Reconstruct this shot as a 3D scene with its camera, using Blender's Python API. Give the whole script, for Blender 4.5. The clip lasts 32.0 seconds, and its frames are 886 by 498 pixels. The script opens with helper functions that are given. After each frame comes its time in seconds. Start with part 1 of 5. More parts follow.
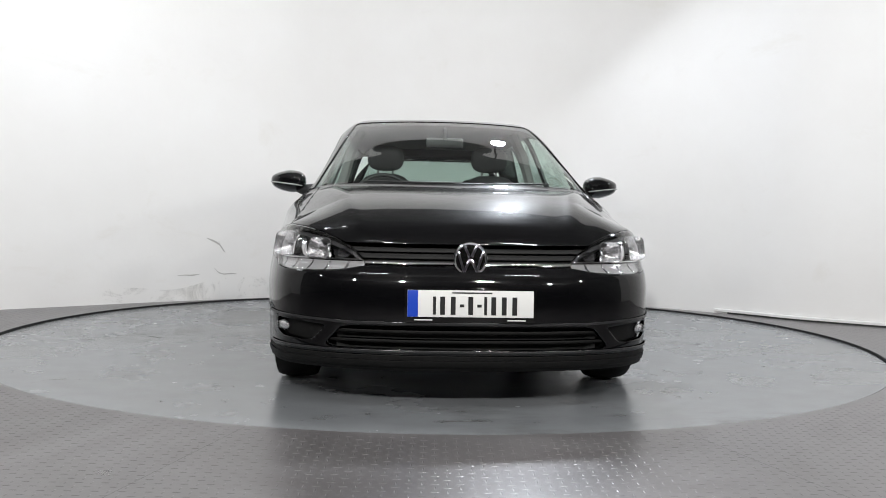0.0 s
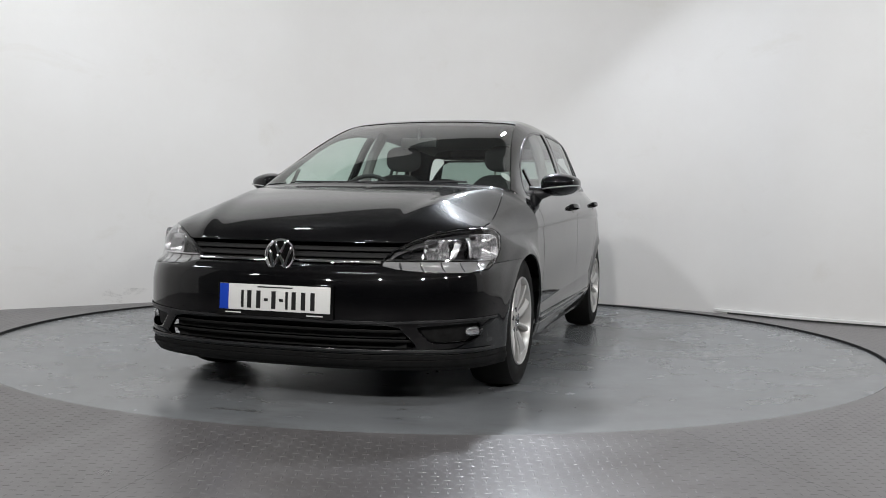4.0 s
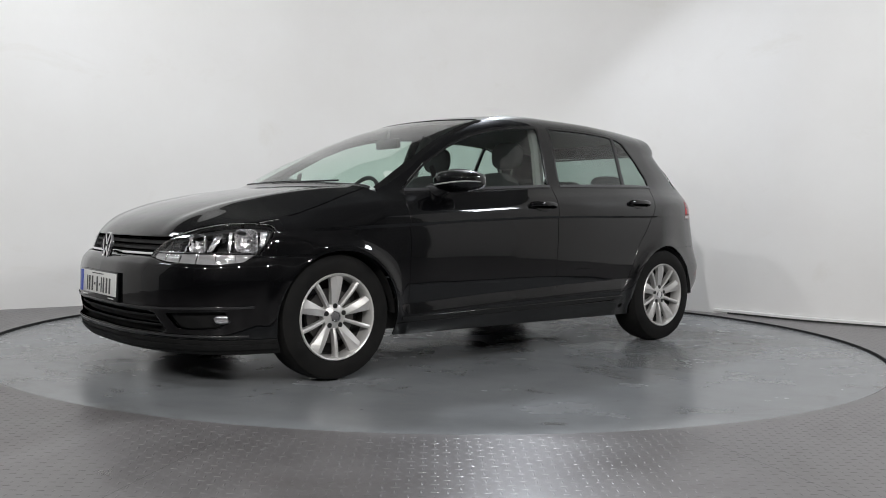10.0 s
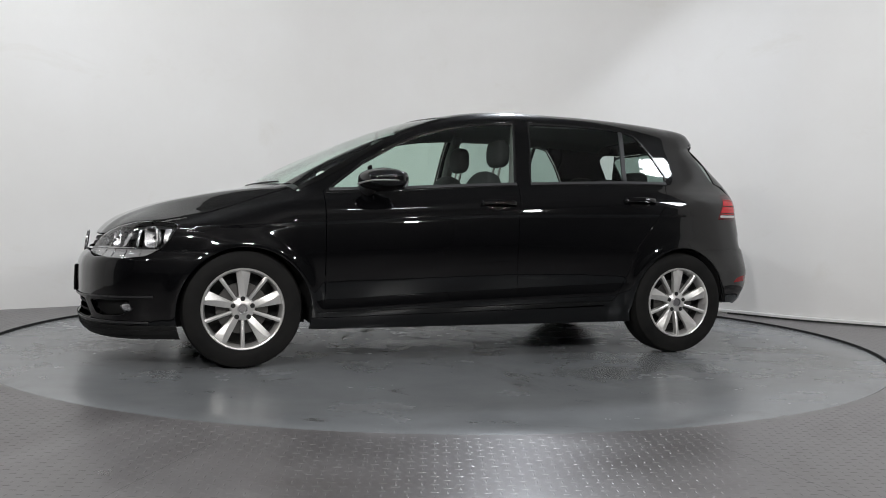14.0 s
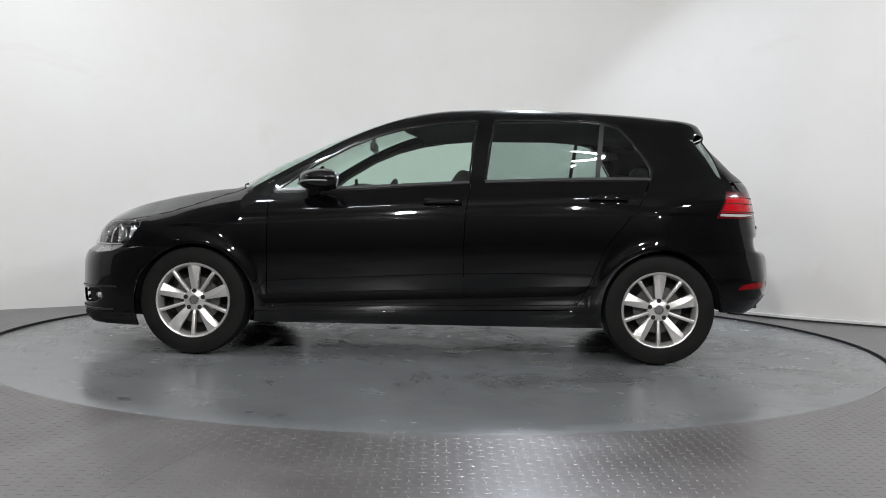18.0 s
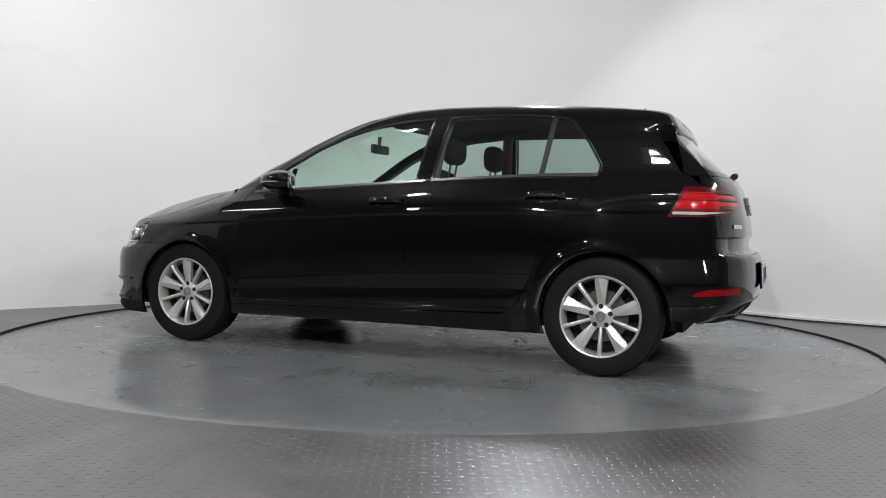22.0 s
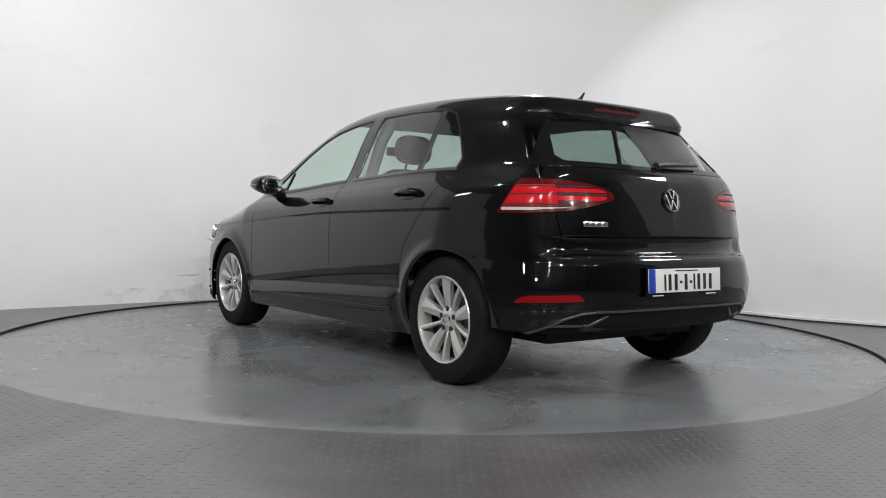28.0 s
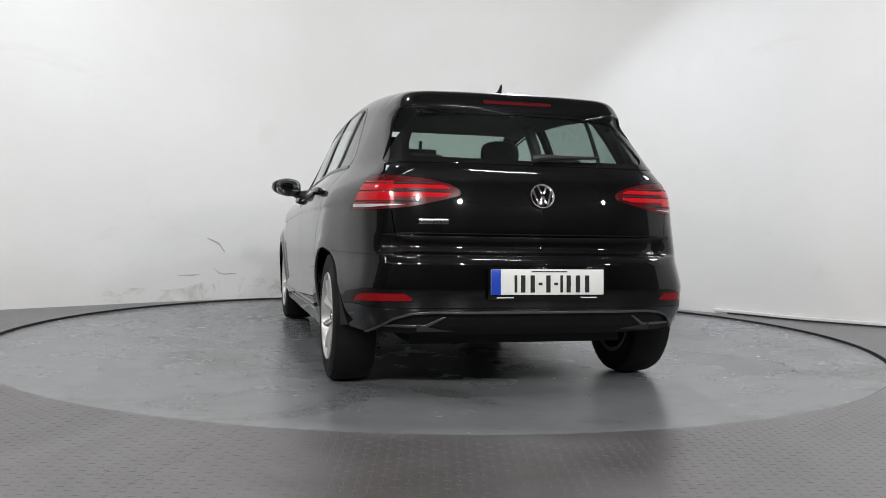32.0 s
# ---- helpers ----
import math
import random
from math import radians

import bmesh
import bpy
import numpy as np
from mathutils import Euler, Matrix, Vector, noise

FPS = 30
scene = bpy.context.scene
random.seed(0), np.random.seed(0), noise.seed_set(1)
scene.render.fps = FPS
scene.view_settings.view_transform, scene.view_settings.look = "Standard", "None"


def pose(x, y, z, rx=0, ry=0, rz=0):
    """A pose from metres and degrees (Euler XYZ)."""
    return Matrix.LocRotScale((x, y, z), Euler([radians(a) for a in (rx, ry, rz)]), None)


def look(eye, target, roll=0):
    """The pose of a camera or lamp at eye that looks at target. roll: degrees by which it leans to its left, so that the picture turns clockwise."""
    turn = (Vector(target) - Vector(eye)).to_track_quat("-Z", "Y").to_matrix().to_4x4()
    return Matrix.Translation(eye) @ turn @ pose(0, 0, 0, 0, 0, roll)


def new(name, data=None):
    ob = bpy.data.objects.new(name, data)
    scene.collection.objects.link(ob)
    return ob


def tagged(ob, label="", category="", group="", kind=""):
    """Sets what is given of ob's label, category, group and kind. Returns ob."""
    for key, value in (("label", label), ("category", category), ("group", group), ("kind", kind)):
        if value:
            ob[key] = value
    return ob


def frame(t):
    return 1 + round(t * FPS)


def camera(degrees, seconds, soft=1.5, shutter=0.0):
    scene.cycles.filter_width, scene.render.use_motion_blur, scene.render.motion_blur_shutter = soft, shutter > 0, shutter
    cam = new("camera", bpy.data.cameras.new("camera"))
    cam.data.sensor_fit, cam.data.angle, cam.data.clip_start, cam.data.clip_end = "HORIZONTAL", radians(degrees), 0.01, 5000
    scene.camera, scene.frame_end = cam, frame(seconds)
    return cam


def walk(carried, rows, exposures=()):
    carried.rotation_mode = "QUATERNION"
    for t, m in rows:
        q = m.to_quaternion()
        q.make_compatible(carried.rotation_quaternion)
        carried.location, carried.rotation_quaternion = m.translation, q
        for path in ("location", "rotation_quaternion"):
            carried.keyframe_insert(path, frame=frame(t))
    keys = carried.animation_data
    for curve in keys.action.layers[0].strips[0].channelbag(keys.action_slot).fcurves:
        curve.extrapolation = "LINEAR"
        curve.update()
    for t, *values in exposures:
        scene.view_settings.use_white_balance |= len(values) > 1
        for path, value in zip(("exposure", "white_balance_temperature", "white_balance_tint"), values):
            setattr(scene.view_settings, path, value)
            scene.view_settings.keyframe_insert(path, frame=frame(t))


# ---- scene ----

# ---------------------------------------------------------------- camera
EYE = (0.0, -5.661, 0.788)
PAN, TILT, LEAN = 0.493, -1.855, 1.084
cam = camera(55.04, 32.0, soft=0.95)
aim = (EYE[0] + math.sin(radians(PAN)) * math.cos(radians(TILT)),
       EYE[1] + math.cos(radians(PAN)) * math.cos(radians(TILT)),
       EYE[2] + math.sin(radians(TILT)))
walk(cam, [(0.0, look(EYE, aim, LEAN)), (32.0, look(EYE, aim, LEAN))],
     exposures=[(0.0, -0.34), (1.0, -0.57), (3.0, -0.71), (6.0, -0.68), (10.5, -0.68), (12.5, -0.77), (15.0, -0.77), (18.0, -0.62), (25.0, -0.63), (32.0, -0.57)])

# heading of the turntable (degrees) over time
TURN = [(0.0, -86.6), (3.0, -103.0), (6.0, -119.2), (9.0, -135.3), (13.0, -156.5), (16.0, -172.2),
        (19.0, -187.9), (23.0, -208.4), (26.0, -223.8), (28.0, -234.5), (32.0, -255.7)]

# ---------------------------------------------------------------- light
world = bpy.data.worlds.new("world")
scene.world = world
world.use_nodes = True
world.node_tree.nodes["Background"].inputs[0].default_value = (0.8, 0.9, 1.0, 1)
world.node_tree.nodes["Background"].inputs[1].default_value = 0.02

PLATE = 0.047      # the surrounding chequer plate lies this much above the turntable
CEIL = 4.3
# hanging spotlights: place, aim, watts, colour
COOL, WARM = (0.90, 0.95, 1.0), (1.0, 0.985, 0.97)
SPOTS = [((-4.6, -4.6, 2.9), (-1.4, 2.2, 1.35), 14, WARM), ((-3.0, -5.8, 2.75), (-0.8, 2.4, 1.3), 70, WARM), ((-1.1, -6.6, 3.1), (-0.6, 2.6, 2.0), 215, WARM),
         ((1.3, -6.6, 3.1), (0.3, 2.6, 1.8), 145, WARM), ((3.2, -5.8, 2.75), (1.0, 2.3, 1.4), 80, WARM), ((4.4, -4.8, 2.9), (1.6, 2.1, 1.4), 44, WARM),
         ((-1.9, -1.2, 3.75), (-1.4, 2.4, 2.0), 88, (0.94, 0.97, 1.0)), ((0.80, 1.75, 3.25), (0.8, -2.4, 0.0), 115, (0.85, 0.91, 1.0))]
# square panels beside the turntable: place, aim, watts
PANELS = [((4.1, -1.0, 3.1), (0.6, -0.3, 0.6), 46), ((-4.1, -1.5, 3.1), (-0.6, -0.3, 0.6), 20)]
BATTENS = [(-1.4, -3.6, 3.9, 29), (1.5, -3.4, 3.9, 40)]


# ---------------------------------------------------------------- materials
def principled(name, color, rough=0.5, metal=0.0, **more):
    m = bpy.data.materials.new(name)
    m.use_nodes = True
    b = m.node_tree.nodes["Principled BSDF"]
    b.inputs["Base Color"].default_value = (*color, 1)
    b.inputs["Roughness"].default_value = rough
    b.inputs["Metallic"].default_value = metal
    for k, v in more.items():
        b.inputs[k.replace("_", " ")].default_value = v
    return m


def node(m, kind, **props):
    n = m.node_tree.nodes.new(kind)
    for k, v in props.items():
        if k in n.inputs:
            n.inputs[k].default_value = v
    return n


def link(m, a, b):
    m.node_tree.links.new(a, b)


def mottled(m, c1, c2, scale, rough=None, bump=0.0, detail=6.0, stretch=(1, 1, 1), bump_scale=None, low=0.35, high=0.65):
    """Colour and roughness vary with noise in object space; optional fine bump."""
    b = m.node_tree.nodes["Principled BSDF"]
    tc = node(m, "ShaderNodeTexCoord")
    mp = node(m, "ShaderNodeMapping", Scale=stretch)
    link(m, tc.outputs["Object"], mp.inputs["Vector"])
    nz = node(m, "ShaderNodeTexNoise", Scale=scale, Detail=detail, Roughness=0.6)
    link(m, mp.outputs[0], nz.inputs["Vector"])
    ramp = node(m, "ShaderNodeMapRange")
    ramp.inputs[1].default_value, ramp.inputs[2].default_value = low, high
    link(m, nz.outputs[0], ramp.inputs[0])
    mix = node(m, "ShaderNodeMix")
    mix.data_type = "RGBA"
    link(m, ramp.outputs[0], mix.inputs[0])
    mix.inputs[6].default_value, mix.inputs[7].default_value = (*c1, 1), (*c2, 1)
    link(m, mix.outputs[2], b.inputs["Base Color"])
    if rough:
        rr = node(m, "ShaderNodeMapRange")
        rr.inputs[1].default_value, rr.inputs[2].default_value = 0.3, 0.7
        rr.inputs[3].default_value, rr.inputs[4].default_value = rough
        link(m, nz.outputs[0], rr.inputs[0])
        link(m, rr.outputs[0], b.inputs["Roughness"])
    if bump:
        n2 = node(m, "ShaderNodeTexNoise", Scale=bump_scale or scale * 12, Detail=4.0)
        link(m, tc.outputs["Object"], n2.inputs["Vector"])
        bp = node(m, "ShaderNodeBump", Strength=bump, Distance=0.01)
        link(m, n2.outputs[0], bp.inputs["Height"])
        link(m, bp.outputs[0], b.inputs["Normal"])
    return m


PAINT = principled("black_paint", (0.0016, 0.0016, 0.0020), 0.35, Specular_IOR_Level=0.03, Coat_Weight=1.0, Coat_Roughness=0.035)
_b = PAINT.node_tree.nodes["Principled BSDF"]
_tc = node(PAINT, "ShaderNodeTexCoord")
_nz = node(PAINT, "ShaderNodeTexNoise", Scale=2.6, Detail=3.0)
link(PAINT, _tc.outputs["Object"], _nz.inputs["Vector"])
_bp = node(PAINT, "ShaderNodeBump", Strength=0.12, Distance=0.012)
link(PAINT, _nz.outputs[0], _bp.inputs["Height"])
link(PAINT, _bp.outputs[0], _b.inputs["Coat Normal"])
TRIM = principled("black_plastic", (0.012, 0.012, 0.013), 0.42)
GLOSS = principled("gloss_black", (0.004, 0.004, 0.004), 0.06)
MATT = mottled(principled("matt_black_plastic", (0.008, 0.008, 0.008), 0.6, Specular_IOR_Level=0.12), (0.006, 0.006, 0.006), (0.011, 0.011, 0.011), 40, (0.5, 0.7), 0.1, bump_scale=400)
DARK = principled("dark_underbody", (0.006, 0.006, 0.006), 0.8)
RUBBER = mottled(principled("tyre_rubber", (0.008, 0.008, 0.008), 0.7, Specular_IOR_Level=0.12), (0.006, 0.006, 0.006), (0.012, 0.0115, 0.011), 9, (0.5, 0.75), 0.05)
ALLOY = principled("silver_alloy", (0.60, 0.59, 0.575), 0.32, 0.6)
CHROME = principled("chrome", (0.78, 0.78, 0.79), 0.06, 1.0)
STEEL = principled("brake_steel", (0.13, 0.125, 0.12), 0.45, 0.8)
HOUSING = principled("lamp_housing", (0.035, 0.035, 0.036), 0.18)
BOWL = principled("reflector_chrome", (0.82, 0.82, 0.83), 0.22, 0.9)
WHITE_WALL = mottled(principled("white_paint", (0.8, 0.79, 0.77), 0.55), (0.79, 0.78, 0.765), (0.83, 0.825, 0.815), 0.7, (0.5, 0.65), 0.06, bump_scale=30)
DARK_WALL = mottled(principled("grey_wall", (0.08, 0.08, 0.085), 0.7), (0.065, 0.065, 0.07), (0.095, 0.095, 0.10), 0.9)
DISC = mottled(principled("grey_floor_paint", (0.17, 0.178, 0.185), 0.2, Specular_IOR_Level=0.75), (0.180, 0.189, 0.197), (0.212, 0.221, 0.23), 1.6, (0.19, 0.30))


def stain(m, scale, low, high, dark, stretch=(1, 1, 1)):
    """Darkens the base colour in irregular patches of wear."""
    b = m.node_tree.nodes["Principled BSDF"]
    src = b.inputs["Base Color"].links[0].from_socket
    tc = node(m, "ShaderNodeTexCoord")
    mp = node(m, "ShaderNodeMapping", Scale=stretch, Location=(3.1, 1.7, 0.4))
    link(m, tc.outputs["Object"], mp.inputs["Vector"])
    nz = node(m, "ShaderNodeTexNoise", Scale=scale, Detail=8.0, Roughness=0.65, Distortion=0.6)
    link(m, mp.outputs[0], nz.inputs["Vector"])
    mr = node(m, "ShaderNodeMapRange")
    mr.inputs[1].default_value, mr.inputs[2].default_value = low, high
    mr.inputs[3].default_value, mr.inputs[4].default_value = 0.0, 1.0
    link(m, nz.outputs[0], mr.inputs[0])
    mix = node(m, "ShaderNodeMix")
    mix.data_type, mix.blend_type = "RGBA", "MULTIPLY"
    link(m, mr.outputs[0], mix.inputs[0])
    link(m, src, mix.inputs[6])
    mix.inputs[7].default_value = (*dark, 1)
    link(m, mix.outputs[2], b.inputs["Base Color"])


stain(DISC, 1.1, 0.54, 0.66, (0.70, 0.69, 0.67))
stain(DISC, 5.0, 0.62, 0.72, (0.62, 0.60, 0.58))
CHEQUER = mottled(principled("chequer_steel", (0.16, 0.152, 0.155), 0.4, 0.4), (0.155, 0.147, 0.149), (0.225, 0.215, 0.218), 1.3, (0.27, 0.40), 0.03, bump_scale=80)

stain(CHEQUER, 0.9, 0.5, 0.66, (0.72, 0.70, 0.69))
stain(WHITE_WALL, 1.3, 0.60, 0.75, (0.95, 0.94, 0.92), (1, 1, 2))
CEILING = mottled(principled("ceiling_paint", (0.16, 0.16, 0.16), 0.8), (0.13, 0.13, 0.13), (0.19, 0.19, 0.188), 0.8)
CAN_WHITE = principled("white_enamel", (0.6, 0.6, 0.6), 0.4)
PLATE_WHITE = principled("plate_white", (0.7, 0.7, 0.68), 0.3)
PLATE_BLUE = principled("plate_blue", (0.01, 0.05, 0.4), 0.3)
INK = principled("black_ink", (0.01, 0.01, 0.01), 0.4)
FABRIC = principled("seat_fabric", (0.02, 0.02, 0.021), 0.9)
LINER = principled("grey_headliner", (0.20, 0.20, 0.195), 0.9)
LAMP_GREY = principled("lamp_grey", (0.34, 0.34, 0.35), 0.2, 0.85)
FROST = principled("frosted_clear_plastic", (0.34, 0.34, 0.34), 0.12, 0.3)
SATIN_BLACK = principled("satin_black_trim", (0.02, 0.02, 0.021), 0.22)
SATIN = principled("satin_grey", (0.10, 0.10, 0.104), 0.28, 0.6)
# greyed version of the side walls, keeps their reflection in the paint dim
GREY_WALL = mottled(principled("dimmed_side_wall", (0.17, 0.17, 0.17), 0.65), (0.14, 0.14, 0.143), (0.20, 0.20, 0.20), 0.6)
AMBER = principled("clear_indicator", (0.46, 0.46, 0.455), 0.15)
RED = principled("red_lens", (0.075, 0.001, 0.003), 0.25, Specular_IOR_Level=0.2, Coat_Weight=0.5, Coat_Roughness=0.02)
RED_REFLEX = principled("red_reflex", (0.20, 0.003, 0.005), 0.2, Specular_IOR_Level=0.3)
RED_BRIGHT = principled("red_lens_bright", (0.48, 0.006, 0.012), 0.15, Specular_IOR_Level=0.2, Coat_Weight=0.5)


def glass(name, tint, rough=0.0):
    """Thin tinted pane: see-through with mirror-like reflection."""
    m = bpy.data.materials.new(name)
    m.use_nodes = True
    nt = m.node_tree
    nt.nodes.remove(nt.nodes["Principled BSDF"])
    out = nt.nodes["Material Output"]
    clear = node(m, "ShaderNodeBsdfTransparent", Color=(*tint, 1))
    shine = node(m, "ShaderNodeBsdfGlossy", Roughness=rough, Color=(1, 1, 1, 1))
    face = node(m, "ShaderNodeLayerWeight", Blend=0.5)
    steep = node(m, "ShaderNodeMath")
    steep.operation = "POWER"
    steep.inputs[1].default_value = 5.0
    link(m, face.outputs["Facing"], steep.inputs[0])
    fres = node(m, "ShaderNodeMath")
    fres.operation = "MULTIPLY_ADD"
    fres.inputs[1].default_value, fres.inputs[2].default_value = 0.92, 0.07
    link(m, steep.outputs[0], fres.inputs[0])
    mix = node(m, "ShaderNodeMixShader")
    link(m, fres.outputs[0], mix.inputs[0])
    link(m, clear.outputs[0], mix.inputs[1])
    link(m, shine.outputs[0], mix.inputs[2])
    link(m, mix.outputs[0], out.inputs[0])
    return m


GLASS = glass("green_glass", (0.78, 0.90, 0.84))
GLASS_REAR = glass("tinted_rear_glass", (0.60, 0.70, 0.66))
GLASS_BACK = glass("dark_tailgate_glass", (0.44, 0.52, 0.49))
LENS = glass("clear_lens", (0.95, 0.95, 0.96))


# ---------------------------------------------------------------- mesh helpers
def part(name, bm, material, parent=None, label="", smooth=True):
    me = bpy.data.meshes.new(name)
    bmesh.ops.recalc_face_normals(bm, faces=bm.faces)
    bm.to_mesh(me)
    bm.free()
    for p in me.polygons:
        p.use_smooth = smooth
    if smooth:
        me.set_sharp_from_angle(angle=radians(40))
    me.materials.append(material)
    ob = new(name, me)
    if parent:
        ob.parent = parent
    if label:
        ob["label"] = label
    return ob


def box(bm, cx, cy, cz, sx, sy, sz, m=None, bevel=0.0):
    r = bmesh.ops.create_cube(bm, size=1.0, matrix=(m or Matrix()) @ Matrix.Translation((cx, cy, cz)) @ Matrix.Diagonal((sx, sy, sz, 1)))
    if bevel:
        es = list({e for v in r["verts"] for e in v.link_edges})
        bmesh.ops.bevel(bm, geom=es, offset=bevel, segments=2, affect="EDGES", profile=0.6)


def lathe(bm, prof, n=48, m=None, closed=False):
    """Turns a profile of (radius, along) about the local y axis."""
    m = m or Matrix()
    rings = []
    for i in range(n):
        a = 2 * math.pi * i / n
        rings.append([bm.verts.new(m @ Vector((r * math.cos(a), h, r * math.sin(a)))) for r, h in prof])
    k = len(prof)
    for i in range(n):
        p, q = rings[i], rings[(i + 1) % n]
        for j in range(k if closed else k - 1):
            bm.faces.new((p[j], p[(j + 1) % k], q[(j + 1) % k], q[j]))


def tube(bm, pts, r, n=8, caps=True):
    """Round bar along a polyline."""
    pts = [Vector(p) for p in pts]
    rings = []
    for i, p in enumerate(pts):
        d = (pts[min(i + 1, len(pts) - 1)] - pts[max(i - 1, 0)]).normalized()
        u = d.cross(Vector((0, 0, 1)))
        u = u.normalized() if u.length > 1e-4 else Vector((1, 0, 0))
        w = d.cross(u)
        rr = r[i] if isinstance(r, (list, tuple)) else r
        rings.append([bm.verts.new(p + rr * (math.cos(2 * math.pi * k / n) * u + math.sin(2 * math.pi * k / n) * w)) for k in range(n)])
    for a, b in zip(rings, rings[1:]):
        for k in range(n):
            bm.faces.new((a[k], a[(k + 1) % n], b[(k + 1) % n], b[k]))
    if caps:
        bm.faces.new(rings[0])
        bm.faces.new(rings[-1])


def blob(bm, c, r, p=2.6, nu=28, nv=16, fn=None):
    """Superellipsoid with an optional shaping function."""
    rows = []
    for j in range(nv + 1):
        v = -math.pi / 2 + math.pi * j / nv
        row = []
        for i in range(nu):
            u = 2 * math.pi * i / nu
            d = [math.cos(v) * math.cos(u), math.cos(v) * math.sin(u), math.sin(v)]
            s = sum(abs(k) ** p for k in d) ** (-1 / p)
            q = Vector([d[k] * s * r[k] for k in range(3)])
            if fn:
                q = fn(q)
            row.append(bm.verts.new(Vector(c) + q))
        rows.append(row)
    for a, b in zip(rows, rows[1:]):
        for i in range(nu):
            bm.faces.new((a[i], a[(i + 1) % nu], b[(i + 1) % nu], b[i]))
    bmesh.ops.remove_doubles(bm, verts=bm.verts, dist=1e-5)


def curve(*keys):
    """Smooth curve through (x, y) keys."""
    xs = np.array([k[0] for k in keys], float)
    ys = np.array([k[1] for k in keys], float)
    h = np.diff(xs)
    d = np.diff(ys) / h
    t = np.empty_like(xs)
    t[0], t[-1] = d[0], d[-1]
    for i in range(1, len(xs) - 1):
        t[i] = \
            0.0 if d[i - 1] * d[i] <= 0 else 3 * (h[i - 1] + h[i]) / ((2 * h[i] + h[i - 1]) / d[i - 1] + (h[i] + 2 * h[i - 1]) / d[i])

    def f(x):
        x = np.asarray(x, float)
        i = np.clip(np.searchsorted(xs, x) - 1, 0, len(h) - 1)
        s = (x - xs[i]) / h[i]
        inside = (2 * s**3 - 3 * s**2 + 1) * ys[i] + (s**3 - 2 * s**2 + s) * h[i] * t[i] + (-2 * s**3 + 3 * s**2) * ys[i + 1] + (s**3 - s**2) * h[i] * t[i + 1]
        lo, hi = ys[0] + (x - xs[0]) * t[0], ys[-1] + (x - xs[-1]) * t[-1]
        return np.where(x < xs[0], lo, np.where(x > xs[-1], hi, inside))
    return f


def smax(a, b, k):
    h = np.maximum(k - np.abs(a - b), 0) / k
    return np.maximum(a, b) + h * h * k / 4


# ---------------------------------------------------------------- the car's outer form
# car space: x forward, y to the car's left, z up, origin on the ground between the axles
AX_F, AX_R, HUB = 1.318, -1.318, 0.314
half_width = curve((-2.2, 0.735), (-2.0, 0.81), (-1.8, 0.851), (-1.32, 0.890), (-0.7, 0.897), (0.0, 0.898), (0.9, 0.898), (1.32, 0.902), (1.6, 0.900), (1.8, 0.885), (1.95, 0.862), (2.2, 0.80))
belt = curve((-2.0, 1.045), (-1.25, 1.045), (-0.25, 1.010), (0.45, 0.968), (0.9, 0.945), (1.1, 0.932), (1.3, 0.90), (1.6, 0.845), (1.9, 0.79))
# the sharp line under the door handles and the one above the sill
shoulder = curve((-2.0, 0.872), (-1.0, 0.850), (-0.2, 0.834), (0.4, 0.806), (0.9, 0.776), (1.5, 0.742))
low_line = curve((-0.95, 0.440), (-0.5, 0.424), (0.3, 0.390), (0.95, 0.356))
inset = curve((-0.95, 0.12), (-0.80, 0.082), (-0.74, 0.055), (-0.68, 0.038), (-0.6, 0.023), (-0.5, 0.010), (-0.4, 0.0035), (-0.3, 0.0), (-0.2, 0.003), (-0.15, 0.010), (-0.115, 0.020),
              (-0.07, 0.046), (-0.03, 0.079), (0.0, 0.102), (0.03, 0.120), (0.1, 0.150), (0.2, 0.188), (0.3, 0.232), (0.37, 0.272), (0.48, 0.35))
taper = curve((-2.1, 0.19), (-1.75, 0.11), (-1.3, 0.035), (-0.8, 0.0), (0.1, 0.0), (0.5, 0.025), (1.0, 0.085))
rear_lean = curve((-0.30, 0.0), (-0.21, 0.2), (-0.056, 0.80), (0.0, 0.88), (0.15, 1.02), (0.24, 1.2))
front_lean = curve((0.55, 0.0), (0.61, 0.002), (0.66, 0.010), (0.75, 0.042), (0.83, 0.095), (0.95, 0.14))
nose_z = curve((0.10, 2.06), (0.17, 2.130), (0.21, 2.156), (0.3, 2.166), (0.42, 2.171), (0.5, 2.170), (0.56, 2.162), (0.588, 2.142), (0.612, 2.112), (0.69, 2.094), (0.78, 2.06), (1.0, 1.95))
nose_y = curve((0, 0), (0.2, 0.005), (0.43, 0.040), (0.6, 0.100), (0.7, 0.160), (0.78, 0.235), (0.83, 0.310), (0.87, 0.42), (0.9, 0.56))
tail_z = curve((0.1, 1.78), (0.2, 1.87), (0.28, 1.952), (0.33, 2.005), (0.42, 2.048), (0.5, 2.058), (0.60, 2.054), (0.638, 2.036), (0.655, 1.992), (0.69, 1.980), (0.722, 1.983), (0.736, 1.996), (0.80, 1.990), (0.85, 1.982), (0.95, 1.958), (1.02, 1.93),
               (1.07, 1.882), (1.15, 1.795), (1.25, 1.690), (1.285, 1.662), (1.31, 1.648), (1.34, 1.634), (1.375, 1.614), (1.40, 1.599), (1.43, 1.582), (1.5, 1.55))
tail_soft = curve((0.1, 1.78), (0.28, 1.952), (0.42, 2.048), (0.5, 2.055), (0.6, 2.04), (0.7, 2.015), (0.85, 1.977), (0.95, 1.958), (1.02, 1.93), (1.15, 1.795), (1.25, 1.690), (1.285, 1.662), (1.31, 1.648), (1.34, 1.634), (1.375, 1.614), (1.40, 1.599), (1.43, 1.582), (1.5, 1.55))
